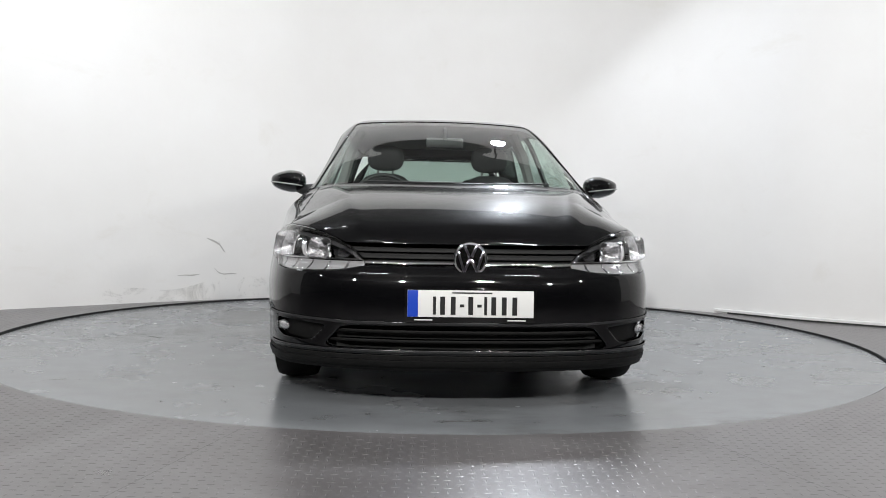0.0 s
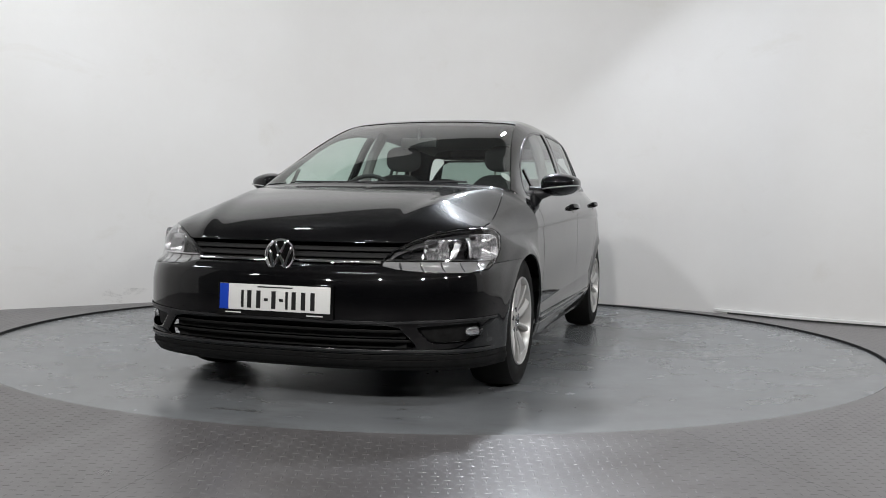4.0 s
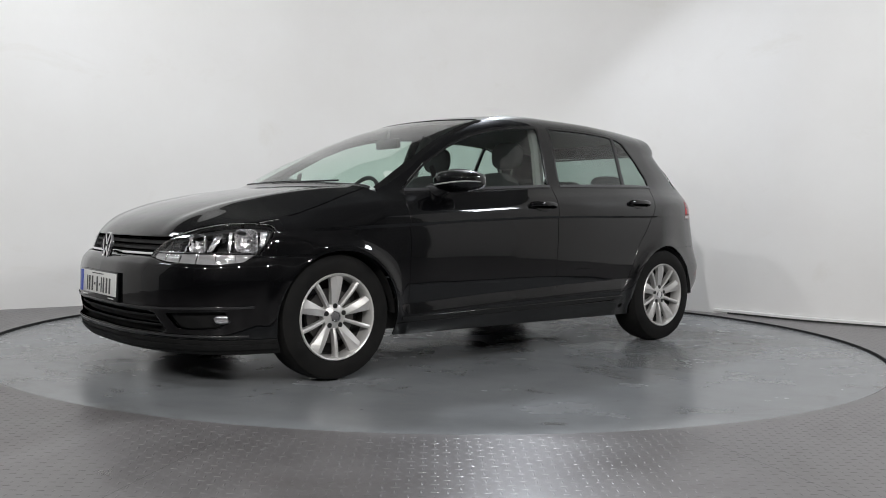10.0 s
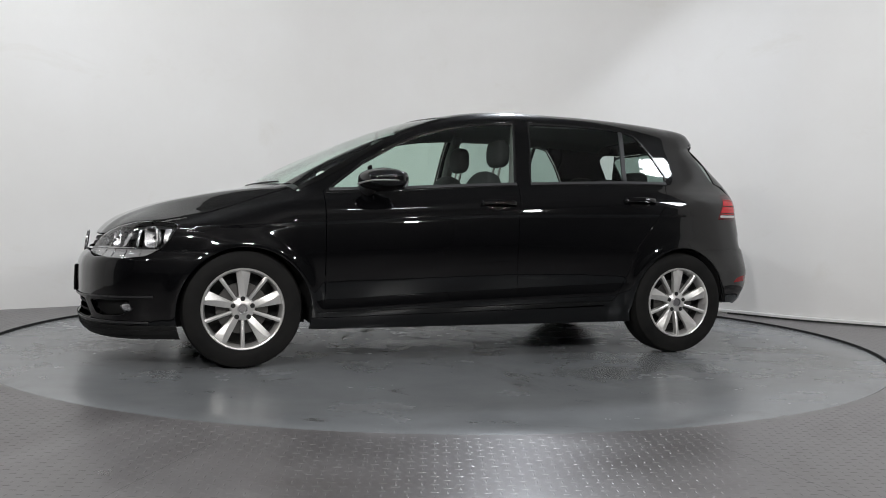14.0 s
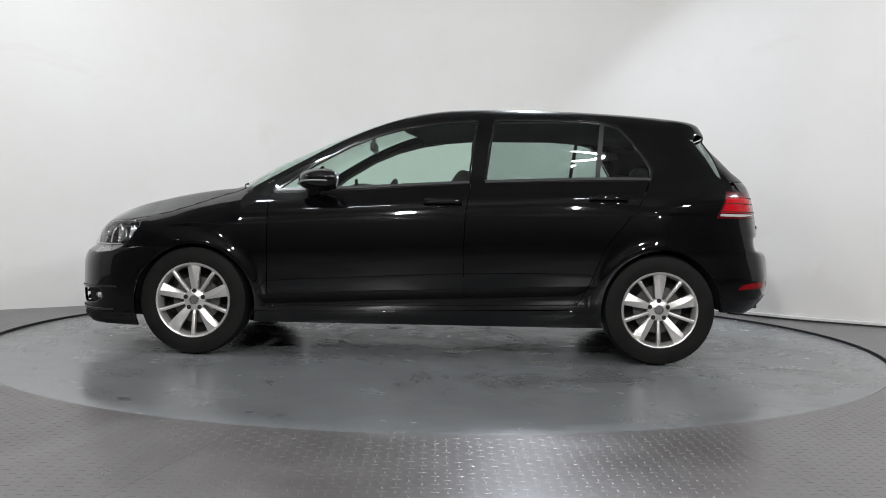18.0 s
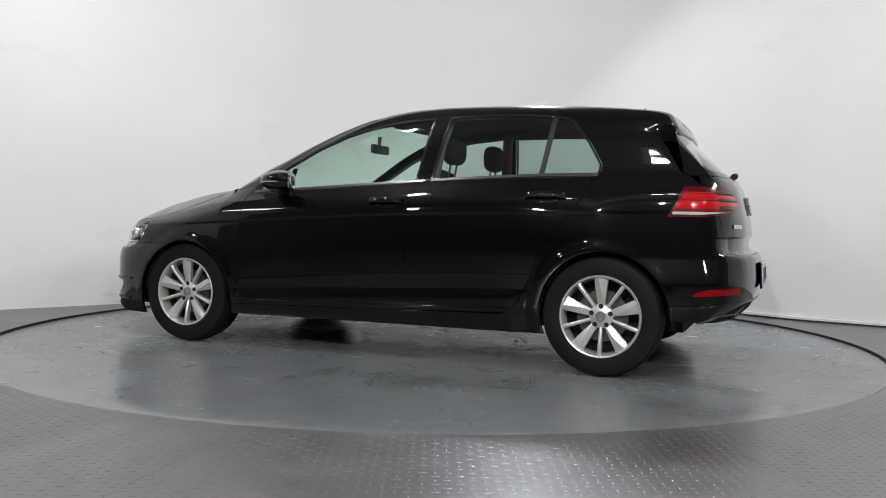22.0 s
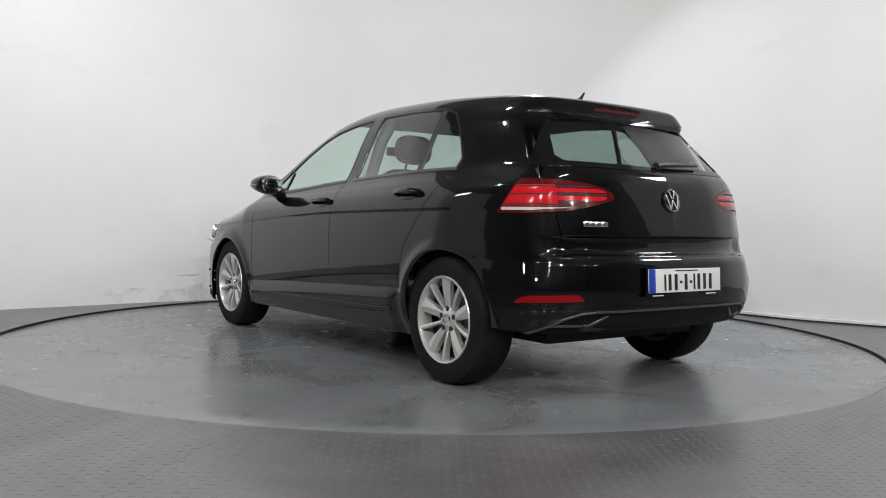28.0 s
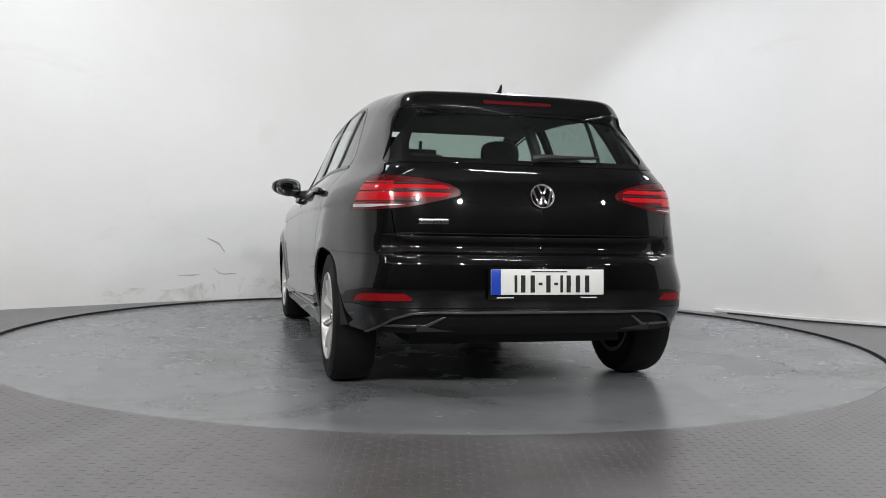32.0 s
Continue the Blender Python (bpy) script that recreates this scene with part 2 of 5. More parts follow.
tail_y = curve((0, 0), (0.3, 0.012), (0.5, 0.045), (0.65, 0.105), (0.7, 0.14), (0.75, 0.21), (0.8, 0.34), (0.86, 0.55))
hood_x = curve((0.6, 1.00), (1.0, 0.992), (1.18, 0.976), (1.37, 0.948), (1.56, 0.911), (1.75, 0.867), (1.9, 0.817), (2.0, 0.770), (2.06, 0.731), (2.12, 0.66))
top_x = curve((-2.1, 1.30), (-1.8, 1.372), (-1.66, 1.399), (-1.6, 1.409), (-1.34, 1.438), (-1.01, 1.458), (-0.68, 1.470), (-0.34, 1.473), (-0.1, 1.465), (0.08, 1.447), (0.26, 1.412), (0.45, 1.353), (0.63, 1.283), (0.846, 1.187),
              (0.99, 1.122), (1.13, 1.044), (1.3, 0.935), (1.6, 0.72))


def shell(x, y, z):
    """Signed form of the closed car body: negative inside."""
    a = np.abs(y)
    u = z - belt(x)
    full = 1 - 0.75 * np.clip((-1.40 - x) / 0.2, 0, 1) * np.clip((0.62 - z) / 0.1, 0, 1) * np.clip((z - 0.28) / 0.1, 0, 1)
    side = a - half_width(x) + inset(u) * full + taper(x) * np.where(x < -0.5, np.clip(rear_lean(u), 0, 1.2), np.clip((u + 0.05) / 0.3, 0, 1.3))
    side = side + np.clip(front_lean(z), 0, 0.13) * np.clip((x - 1.05) / 0.55, 0, 1)
    drop = shoulder(x) - z
    side = side + 0.0095 * np.clip(drop / 0.016, 0, 1) * np.exp(-np.clip(drop, 0, 1) / 0.12) * np.clip((1.75 - x) / 0.45, 0, 1) * np.clip((x + 1.85) / 0.3, 0, 1)
    under = np.clip((low_line(x) - z) / 0.085, 0, 1)
    side = side - 0.021 * (under * (1.6 - 0.6 * under)) * np.clip((0.96 - x) / 0.06, 0, 1) * np.clip((x + 0.98) / 0.14, 0, 1)
    rf = np.hypot(x - AX_F, z - 0.30)
    rr = np.hypot(x - AX_R, z - 0.315)
    side = side - 0.015 * np.exp(-((rf - 0.355) / 0.038) ** 2) - 0.015 * np.exp(-((rr - 0.345) / 0.038) ** 2)
    nose = x - nose_z(z) + nose_y(a + 0.012 * np.clip((z - 0.50) / 0.1, 0, 1))
    wide = np.clip((a - 0.58) / 0.16, 0, 1)
    near = np.maximum(a - 0.024 * np.clip((0.62 - z) / 0.12, 0, 1) - 0.22 * np.clip((z - 1.29) / 0.04, 0, 1), 0)
    tail = -x - tail_z(z) * (1 - wide) - tail_soft(z) * wide + tail_y(near)
    f = smax(side, nose * 0.9, 0.10)
    f = smax(f, tail * 0.85, 0.09)
    hood = hood_x(x + 0.10 * (a / 0.7) ** 2 * np.clip((x - 1.5) / 0.5, 0, 1)) - 0.040 * (a / 0.72) ** 3 + 0.009 * np.exp(-((a - 0.66 + 0.20 * np.clip(x - 1.05, 0, 1.2)) / 0.055) ** 2)
    crisp = np.clip((-1.40 - x) / 0.2, 0, 1)
    roof = top_x(x + 0.12 * (a / 0.62) ** 2 * np.clip((x + 0.4) / 0.5, 0, 1)) - 0.016 * (a / 0.6) ** 2.5
    top = smax(hood, roof, 0.03)
    return smax(f, (z - top) * 0.93, 0.085 - 0.060 * crisp)


def normals(p):
    e = 1e-3
    g = np.stack([shell(*(p + d).T) - shell(*(p - d).T) for d in np.eye(3) * e], 1)
    return g / np.maximum(np.linalg.norm(g, axis=1, keepdims=True), 1e-9)


# ways of sweeping over the form: each gives the start and direction of a ray for two parameters
def sweep_side(x, g):
    return np.stack([x, np.full_like(x, 0.42), shoulder(x) - 0.194], -1), np.stack([0 * x, np.cos(g), np.sin(g)], -1)


def sweep_front(f, z):
    return np.stack([np.full_like(f, 1.5), 0 * f, z], -1), np.stack([np.cos(f), np.sin(f), 0 * f], -1)


def sweep_rear(f, z):
    return np.stack([np.full_like(f, -1.4), 0 * f, z], -1), np.stack([-np.cos(f), np.sin(f), 0 * f], -1)


def sweep_hood(y, b):
    return np.stack([np.full_like(y, 1.35), y, np.full_like(y, 0.5)], -1), np.stack([np.cos(b), 0 * y, np.sin(b)], -1)


def sweep_over(x, g):
    return np.stack([x, 0 * x, np.full_like(x, 0.92)], -1), np.stack([0 * x, np.cos(g), np.sin(g)], -1)


def piece(sweep, us, vs, clips):
    """Faces of the form over a grid of rays, cut by functions of (x, y, z) that are negative where it stays."""
    U, V = np.meshgrid(us, vs, indexing="ij")
    o, d = sweep(U.ravel(), V.ravel())
    lo, hi = np.zeros(len(o)), np.full(len(o), 1.6)
    for _ in range(26):
        mid = (lo + hi) / 2
        out = shell(*(o + mid[:, None] * d).T) > 0
        hi, lo = np.where(out, mid, hi), np.where(out, lo, mid)
    p = o + hi[:, None] * d
    c = np.stack([f(*p.T) for f in clips], 1) if clips else np.full((len(p), 1), -1.0)
    nu, nv = U.shape
    idx = np.arange(nu * nv).reshape(nu, nv)
    quads = np.stack([idx[:-1, :-1], idx[1:, :-1], idx[1:, 1:], idx[:-1, 1:]], -1).reshape(-1, 4)
    inside = (c < 0)
    whole = inside[quads].all(axis=(1, 2))
    dead = (~inside[quads]).all(axis=1).any(axis=1)
    verts, faces, seen = [], [], {}

    def vert(q):
        key = (round(q[0], 5), round(q[1], 5), round(q[2], 5))
        if key not in seen:
            seen[key] = len(verts)
            verts.append(q)
        return seen[key]

    used = np.unique(quads[whole])
    place = np.zeros(nu * nv, int)
    for k in used:
        place[k] = vert(p[k])
    for f in place[quads[whole]].tolist():
        if len(set(f)) > 2:
            faces.append(f)
    for qd in quads[~whole & ~dead]:
        poly = [(p[k], c[k]) for k in qd]
        for j in range(c.shape[1]):
            res = []
            for i in range(len(poly)):
                (a, ca), (b, cb) = poly[i], poly[(i + 1) % len(poly)]
                if ca[j] < 0:
                    res.append((a, ca))
                if (ca[j] < 0) != (cb[j] < 0):
                    s = ca[j] / (ca[j] - cb[j])
                    res.append((a + s * (b - a), ca + s * (cb - ca)))
            poly = res
            if len(poly) < 3:
                break
        if len(poly) >= 3:
            f = []
            for q, _ in poly:
                k = vert(q)
                if k not in f:
                    f.append(k)
            if len(f) > 2:
                faces.append(f)
    return np.array(verts).reshape(-1, 3), faces


def skin(name, pieces, material, parent, label="", lift=0.0, depth=0.014, mirror=False, seams=(), belt_seam=False):
    """A panel of the body with its own rolled-in edge. lift: metres proud of the form."""
    vs, fs, ns = [], [], []
    base = 0
    for v, f in pieces:
        if not len(v):
            continue
        n = normals(v)
        v = v + n * lift
        cnt = {}
        for q in f:
            for i in range(len(q)):
                a, b = q[i], q[(i + 1) % len(q)]
                cnt[(min(a, b), max(a, b))] = cnt.get((min(a, b), max(a, b)), 0) + 1
        vs.append(v)
        p0, p1, p2 = v[[q[0] for q in f]], v[[q[1] for q in f]], v[[q[2] for q in f]]
        flip = (np.cross(p1 - p0, p2 - p0) * n[[q[0] for q in f]]).sum(1) < 0
        for q, fl in zip(f, flip):
            q = q[::-1] if fl else q
            fs.append([k + base for k in q])
            ns += [n[k] for k in q]
        inner = {}
        extra = []
        for q, fl in zip(f, flip):
            for i in range(len(q)):
                a, b = q[i], q[(i + 1) % len(q)]
                if cnt[(min(a, b), max(a, b))] == 1:
                    if any(abs(v[a][0] - q0) < 2e-3 and abs(v[b][0] - q0) < 2e-3 for q0 in seams):
                        continue
                    if belt_seam and v[a][0] < -1.27 and all(abs(v[k][2] - float(belt(v[k][0]))) < 2e-3 for k in (a, b)):
                        continue
                    for k in (a, b):
                        if k not in inner:
                            inner[k] = len(v) + len(extra)
                            extra.append(v[k] - n[k] * depth)
                    fs.append([a + base, b + base, inner[b] + base, inner[a] + base])
                    e = np.cross(v[b] - v[a], n[a])
                    e = e / max(np.linalg.norm(e), 1e-9)
                    e = -e if fl else e
                    ns += [(n[a] + 0.6 * e), (n[b] + 0.6 * e), e, e]
        if extra:
            vs.append(np.array(extra))
        base += len(v) + len(extra)
    V = np.concatenate(vs)
    N = np.array(ns)
    if mirror:
        V = V * [1, -1, 1]
        N = N * [1, -1, 1]
        out, k = [], 0
        order = []
        for q in fs:
            out.append(q[::-1])
            order += list(range(k + len(q) - 1, k - 1, -1))
            k += len(q)
        fs, N = out, N[order]
    me = bpy.data.meshes.new(name)
    me.from_pydata(V.tolist(), [], fs)
    me.polygons.foreach_set("use_smooth", [True] * len(me.polygons))
    N = N / np.maximum(np.linalg.norm(N, axis=1, keepdims=True), 1e-9)
    if len(N) == len(me.loops):
        me.normals_split_custom_set(N.tolist())
    me.materials.append(material)
    ob = new(name, me)
    ob.parent = parent
    if label:
        ob["label"] = label
    return ob


def both(name, pieces, material, parent, label="", **k):
    return [skin(name, pieces, material, parent, label, **k), skin(name, pieces, material, parent, label, mirror=True, **k)]


# cutting functions
def polygon(pts, pick, grow=0.0, sign=1):
    """Signed distance to a polygon in the plane given by pick(x, y, z) -> two coordinates; negative inside."""
    P = np.array(pts, float)

    def f(x, y, z):
        u, v = pick(x, y, z)
        d = np.full(np.shape(u), 1e9)
        ins = np.zeros(np.shape(u), bool)
        for (ax, ay), (bx, by) in zip(P, np.roll(P, -1, axis=0)):
            ex, ey = bx - ax, by - ay
            t = np.clip(((u - ax) * ex + (v - ay) * ey) / (ex * ex + ey * ey), 0, 1)
            d = np.minimum(d, np.hypot(u - ax - t * ex, v - ay - t * ey))
            if ay != by:
                ins ^= ((ay > v) != (by > v)) & (u < ax + (v - ay) * ex / ey)
        return sign * (np.where(ins, -d, d) - grow)
    return f


def sideways(x, y, z):
    return x, z


def frontal(x, y, z):
    return np.abs(y), z


def round_front(x, y, z):
    return np.degrees(np.arctan2(np.abs(y), x - 1.5)) / 50, z   # 1 unit is about one metre along the nose


def round_rear(x, y, z):
    return np.degrees(np.arctan2(np.abs(y), -1.4 - x)) / 62, z


def joined(*fs):
    """Stays where any of them stays."""
    return lambda x, y, z: np.minimum.reduce([f(x, y, z) for f in fs])


def without(f):
    return lambda x, y, z: -f(x, y, z)


def along(kind, at, sign):
    k = "xyz".index(kind)
    return lambda x, y, z: sign * ((x, y, z)[k] - (at(x, y, z) if callable(at) else at))


GAP = 0.0022
SIDE_X = lambda a, b, n=0.013: np.linspace(a, b, max(2, int(abs(b - a) / n)))
SIDE_G = np.radians(np.concatenate([np.linspace(-62, -31, 24), np.linspace(-30, -20, 24), np.linspace(-19, 15, 34), np.linspace(16, 28, 40), np.linspace(29, 100, 62)]))
FRONT_F = np.radians(np.linspace(-100, 100, 190))
FRONT_H = np.radians(np.linspace(0, 100, 100))


def smooth_line(*keys):
    return curve(*keys)


# shut lines and openings, in side view (x, z)
arch_f = lambda x, y, z: 0.347 - np.hypot(x - 1.307, (z - 0.292))
arch_r = lambda x, y, z: 0.336 - np.hypot(x - AX_R + 0.012, (z - 0.315))
sill_z = smooth_line((-1.0, 0.305), (0.95, 0.262))
glass_f = [(0.872, 0.943), (0.663, 1.100), (0.46, 1.216), (0.293, 1.286), (0.126, 1.332), (-0.072, 1.364), (-0.275, 1.380), (-0.229, 1.014), (0.121, 0.990), (0.457, 0.966)]
glass_r = [(-0.385, 1.386), (-0.686, 1.388), (-0.93, 1.378), (-1.03, 1.366), (-1.10, 1.345), (-1.19, 1.235), (-1.27, 1.105), (-1.268, 1.066), (-1.245, 1.050), (-0.337, 1.022)]
door_f = [(0.893, 0.90), (0.893, 0.40), (0.90, 0.262), (-0.229, 0.288), (-0.214, 0.60), (-0.223, 0.83), (-0.247, 0.985), (-0.262, 1.2), (0.9, 1.2)]
door_r = [(-0.225, 0.288), (-0.214, 0.60), (-0.223, 0.83), (-0.247, 0.985), (-0.262, 1.2), (-1.3, 1.2), (-1.262, 1.04), (-1.20, 0.91), (-1.11, 0.79), (-1.005, 0.66), (-0.945, 0.50), (-0.875, 0.36), (-0.80, 0.306)]
hood_edge = smooth_line((0.9, 0.69), (1.1, 0.715), (1.35, 0.752), (1.6, 0.778), (1.8, 0.782), (2.1, 0.785))
hood_low = smooth_line((0.0, 0.688), (0.45, 0.690), (0.58, 0.694), (0.66, 0.712), (0.75, 0.745), (0.85, 0.78))
lamp_f = [(0.745, 0.601), (0.9, 0.588), (1.1, 0.577), (1.25, 0.575), (1.40, 0.588), (1.49, 0.618), (1.555, 0.67), (1.60, 0.738), (1.585, 0.757), (1.45, 0.764), (1.28, 0.756), (1.12, 0.735), (0.98, 0.706), (0.85, 0.666), (0.765, 0.624)]
in_lamp = polygon(lamp_f, round_front)
bumper_top = smooth_line((0.0, 0.605), (0.42, 0.60), (0.6, 0.575), (0.75, 0.585), (0.87, 0.615))

car = new("car")
tagged(car, "glossy black five-door hatchback standing on the turntable", "car")

# ---- front
INTAKE = [(0.0, 0.361), (0.49, 0.355), (0.535, 0.345), (0.60, 0.272), (0.575, 0.259), (0.0, 0.258)]
fog_open = polygon([(0.595, 0.350), (0.70, 0.358), (0.815, 0.364), (0.82, 0.310), (0.79, 0.286), (0.70, 0.279), (0.655, 0.285)], frontal)
bumper = piece(sweep_front, FRONT_F, np.linspace(0.165, 0.66, 62),
               [arch_f, along("z", lambda x, y, z: bumper_top(np.abs(y)) - 0.0008, 1), polygon(lamp_f, round_front, GAP, -1),
                polygon(INTAKE, frontal, 0, -1), without(fog_open), along("x", 1.6, -1), along("z", 0.236, -1)])
flank = lambda pc: (pc[0] * np.array([1, -1, 1]), pc[1])
bumper_end = piece(sweep_side, SIDE_X(1.40, 1.62), np.radians(np.linspace(-62, 40, 90)), [arch_f, along("x", 1.60, 1), along("x", 1.45, -1), along("z", lambda x, y, z: bumper_top(np.abs(y)) - 0.0008, 1), along("z", 0.236, -1)])
skin("front_bumper", [bumper, bumper_end, flank(bumper_end)], PAINT, car, seams=(1.60,))
# matt black on the painted lower edge stands in for its shade
valance_end = piece(sweep_side, SIDE_X(1.40, 1.62), np.radians(np.linspace(-62, -20, 40)), [arch_f, along("x", 1.60, 1), along("x", 1.45, -1), along("z", 0.233, 1), along("z", 0.165, -1)])
skin("bumper_valance", [piece(sweep_front, FRONT_F, np.linspace(0.165, 0.24, 14), [arch_f, along("z", 0.233, 1), along("x", 1.6, -1)]), valance_end, flank(valance_end)], MATT, car, "lower edge of the front bumper, matt black in place of shade", seams=(1.60,))
skin("lower_grille", [piece(sweep_front, FRONT_F, np.linspace(0.2, 0.40, 25), [polygon(INTAKE, frontal, 0.01)])], DARK, car, "black mesh of the lower air intake", lift=-0.05)
for zc in (0.329, 0.289):
    skin("grille_slat", [piece(sweep_front, np.radians(np.linspace(-52, 52, 100)), np.linspace(zc - 0.006, zc + 0.006, 3), [polygon(INTAKE, frontal, 0.01)])], MATT, car, lift=-0.016, depth=0.03)
both("fog_surround", [piece(sweep_front, FRONT_H, np.linspace(0.27, 0.43, 25), [fog_open])], MATT, car, "black fog lamp surround", lift=-0.03)
skin("upper_grille", [piece(sweep_front, np.radians(np.linspace(-50, 50, 110)), np.linspace(0.57, 0.74, 26),
                            [along("z", lambda x, y, z: bumper_top(np.abs(y)), -1), polygon(lamp_f, round_front, GAP, -1), along("z", lambda x, y, z: hood_low(np.abs(y)), 1)])], DARK, car, "black upper grille", lift=-0.03)
for zc in (0.640, 0.668):
    skin("grille_bar", [piece(sweep_front, np.radians(np.linspace(-50, 50, 110)), np.linspace(zc - 0.006, zc + 0.006, 3), [polygon(lamp_f, round_front, GAP, -1)])], DARK, car, lift=-0.012, depth=0.02)
skin("chrome_strip", [piece(sweep_front, np.radians(np.linspace(-50, 50, 110)), np.linspace(0.607, 0.617, 3), [polygon(lamp_f, round_front, GAP, -1)])], CHROME, car, "thin chrome strip of the grille", lift=0.001, depth=0.01)
for o in both("headlamp_lens", [piece(sweep_front, FRONT_H, np.linspace(0.55, 0.78, 40), [in_lamp])], LENS, car, "clear headlamp cover", depth=0.004):
    o.visible_shadow = False
hood_panel = piece(sweep_hood, np.linspace(-0.8, 0.8, 130), np.radians(np.linspace(10, 128, 110)),
                   [along("z", lambda x, y, z: hood_low(np.abs(y)) + GAP, -1), lambda x, y, z: np.abs(y) - hood_edge(x) + GAP, along("x", lambda x, y, z: 1.225 - 0.155 * (np.abs(y) / 0.7) ** 2, -1), polygon(lamp_f, round_front, GAP, -1)])
skin("bonnet", [hood_panel], PAINT, car)
fender_clips = [arch_f, lambda x, y, z: hood_edge(x) + GAP - np.abs(y), polygon(lamp_f, round_front, GAP, -1), along("z", lambda x, y, z: bumper_top(np.abs(y)) + 0.0008, -1)]
fender_side = piece(sweep_side, SIDE_X(0.85, 1.62), SIDE_G, [arch_f, joined(along("x", 1.45, 1), along("z", lambda x, y, z: bumper_top(np.abs(y)) + 0.0008, -1)), along("x", 0.896, -1), along("x", 1.60, 1), along("z", lambda x, y, z: sill_z(x) + GAP, -1),
                                                          joined(lambda x, y, z: hood_edge(x) + GAP - np.abs(y), along("z", 0.8, 1)), polygon(lamp_f, round_front, GAP, -1), along("z", 1.03, 1),
                                                          joined(along("x", lambda x, y, z: 1.225 - 0.155 * (np.abs(y) / 0.7) ** 2, -1), along("z", lambda x, y, z: belt(x) - 0.0, 1))])
fender_front = piece(sweep_front, FRONT_H, np.linspace(0.55, 0.95, 50), fender_clips + [along("x", 1.60, -1), along("z", 0.9, 1)])
both("front_wing", [fender_side, fender_front], PAINT, car, seams=(1.60,))

# ---- sides
both("front_door", [piece(sweep_side, SIDE_X(-0.3, 0.92), SIDE_G, [polygon(door_f, sideways, -GAP), along("z", lambda x, y, z: belt(x), 1), without(polygon(glass_f, sideways, 0.013))])], PAINT, car)
both("rear_door", [piece(sweep_side, SIDE_X(-1.35, -0.18), SIDE_G, [polygon(door_r, sideways, -GAP), along("z", lambda x, y, z: belt(x), 1), arch_r, without(polygon(glass_r, sideways, 0.013))])], PAINT, car)
both("sill", [piece(sweep_side, SIDE_X(-1.02, 1.0), SIDE_G, [along("z", lambda x, y, z: sill_z(x) - GAP, 1), along("z", 0.20, -1), arch_f, arch_r])], PAINT, car)
quarter_side = piece(sweep_side, SIDE_X(-1.62, -0.7), SIDE_G, [polygon(door_r, sideways, GAP, -1), arch_r, along("x", -1.60, -1), along("x", -0.79, 1), along("z", lambda x, y, z: belt(x), 1), along("z", 0.3, -1), joined(along("x", -1.45, -1), along("z", 0.6408, -1))])
lamp_r = [(0.545, 0.902), (0.548, 0.925), (0.61, 0.950), (0.72, 0.972), (0.84, 0.984), (0.97, 0.990), (1.085, 0.990), (1.13, 0.92), (1.19, 0.834), (1.0, 0.834), (0.80, 0.848), (0.66, 0.876)]
lamp_gap = polygon(lamp_r, round_rear, GAP, -1)
hatch_side = smooth_line((0.60, 0.50), (0.66, 0.62), (0.845, 0.66), (0.975, 0.68), (1.05, 0.66))
REAR_H = np.radians(np.linspace(0, 100, 110))
REAR_F = np.radians(np.linspace(-100, 100, 210))
quarter_rear = piece(sweep_rear, REAR_H, np.linspace(0.55, 1.08, 66), [along("x", -1.60, 1), lambda x, y, z: hatch_side(z) + GAP - np.abs(y), along("z", 0.6408, -1), lamp_gap, along("z", lambda x, y, z: belt(x), 1)])
both("rear_wing", [quarter_side, quarter_rear], PAINT, car, seams=(-1.60,), belt_seam=True)
diffuser = [(-0.2, 0.405), (0.50, 0.403), (0.58, 0.396), (0.65, 0.372), (0.755, 0.295), (0.70, 0.275), (-0.2, 0.262)]
reflector = [(0.715, 0.452), (0.75, 0.478), (0.96, 0.472), (1.03, 0.458), (1.06, 0.432), (0.98, 0.437), (0.72, 0.447)]
rear_end = piece(sweep_side, SIDE_X(-1.62, -1.40), np.radians(np.linspace(-62, 40, 90)), [arch_r, along("x", -1.60, -1), along("x", -1.45, 1), along("z", 0.6394, 1), along("z", 0.30, -1)])
skin("rear_bumper", [rear_end, flank(rear_end), piece(sweep_rear, REAR_F, np.linspace(0.27, 0.66, 60), [along("z", 0.6394, 1), arch_r, along("x", -1.60, 1), joined(polygon(diffuser, frontal, 0.002, -1), along("x", -1.77, -1)), polygon(reflector, round_rear, 0.002, -1),
                                                                     along("z", lambda x, y, z: 0.285 + 0.02 * np.clip((np.abs(y) - 0.6) / 0.2, 0, 1), -1)])], PAINT, car, seams=(-1.60,))
skin("rear_diffuser", [piece(sweep_rear, REAR_F, np.linspace(0.26, 0.44, 40), [polygon(diffuser, frontal, -0.014), along("z", 0.285, -1), along("x", -1.76, 1)])], MATT, car, "textured black lower bumper insert", lift=-0.012)
skin("diffuser_trim", [piece(sweep_rear, REAR_F, np.linspace(0.28, 0.42, 60), [polygon(diffuser, frontal), polygon(diffuser, frontal, -0.008, -1), along("z", 0.296, -1), along("x", -1.76, 1)])], SATIN, car, "satin grey trim line of the lower bumper", lift=0.004)
both("exhaust_trim", [piece(sweep_rear, REAR_H, np.linspace(0.315, 0.385, 40), [polygon([(0.435, 0.375), (0.447, 0.375), (0.520, 0.333), (0.700, 0.332), (0.700, 0.323), (0.512, 0.324)], frontal)])], SATIN, car, "satin edge of the exhaust-shaped insert", lift=-0.006, depth=0.008)
both("rear_reflector", [piece(sweep_rear, REAR_H, np.linspace(0.42, 0.49, 20), [polygon(reflector, round_rear)])], RED_REFLEX, car, "red bumper reflector", lift=-0.002)
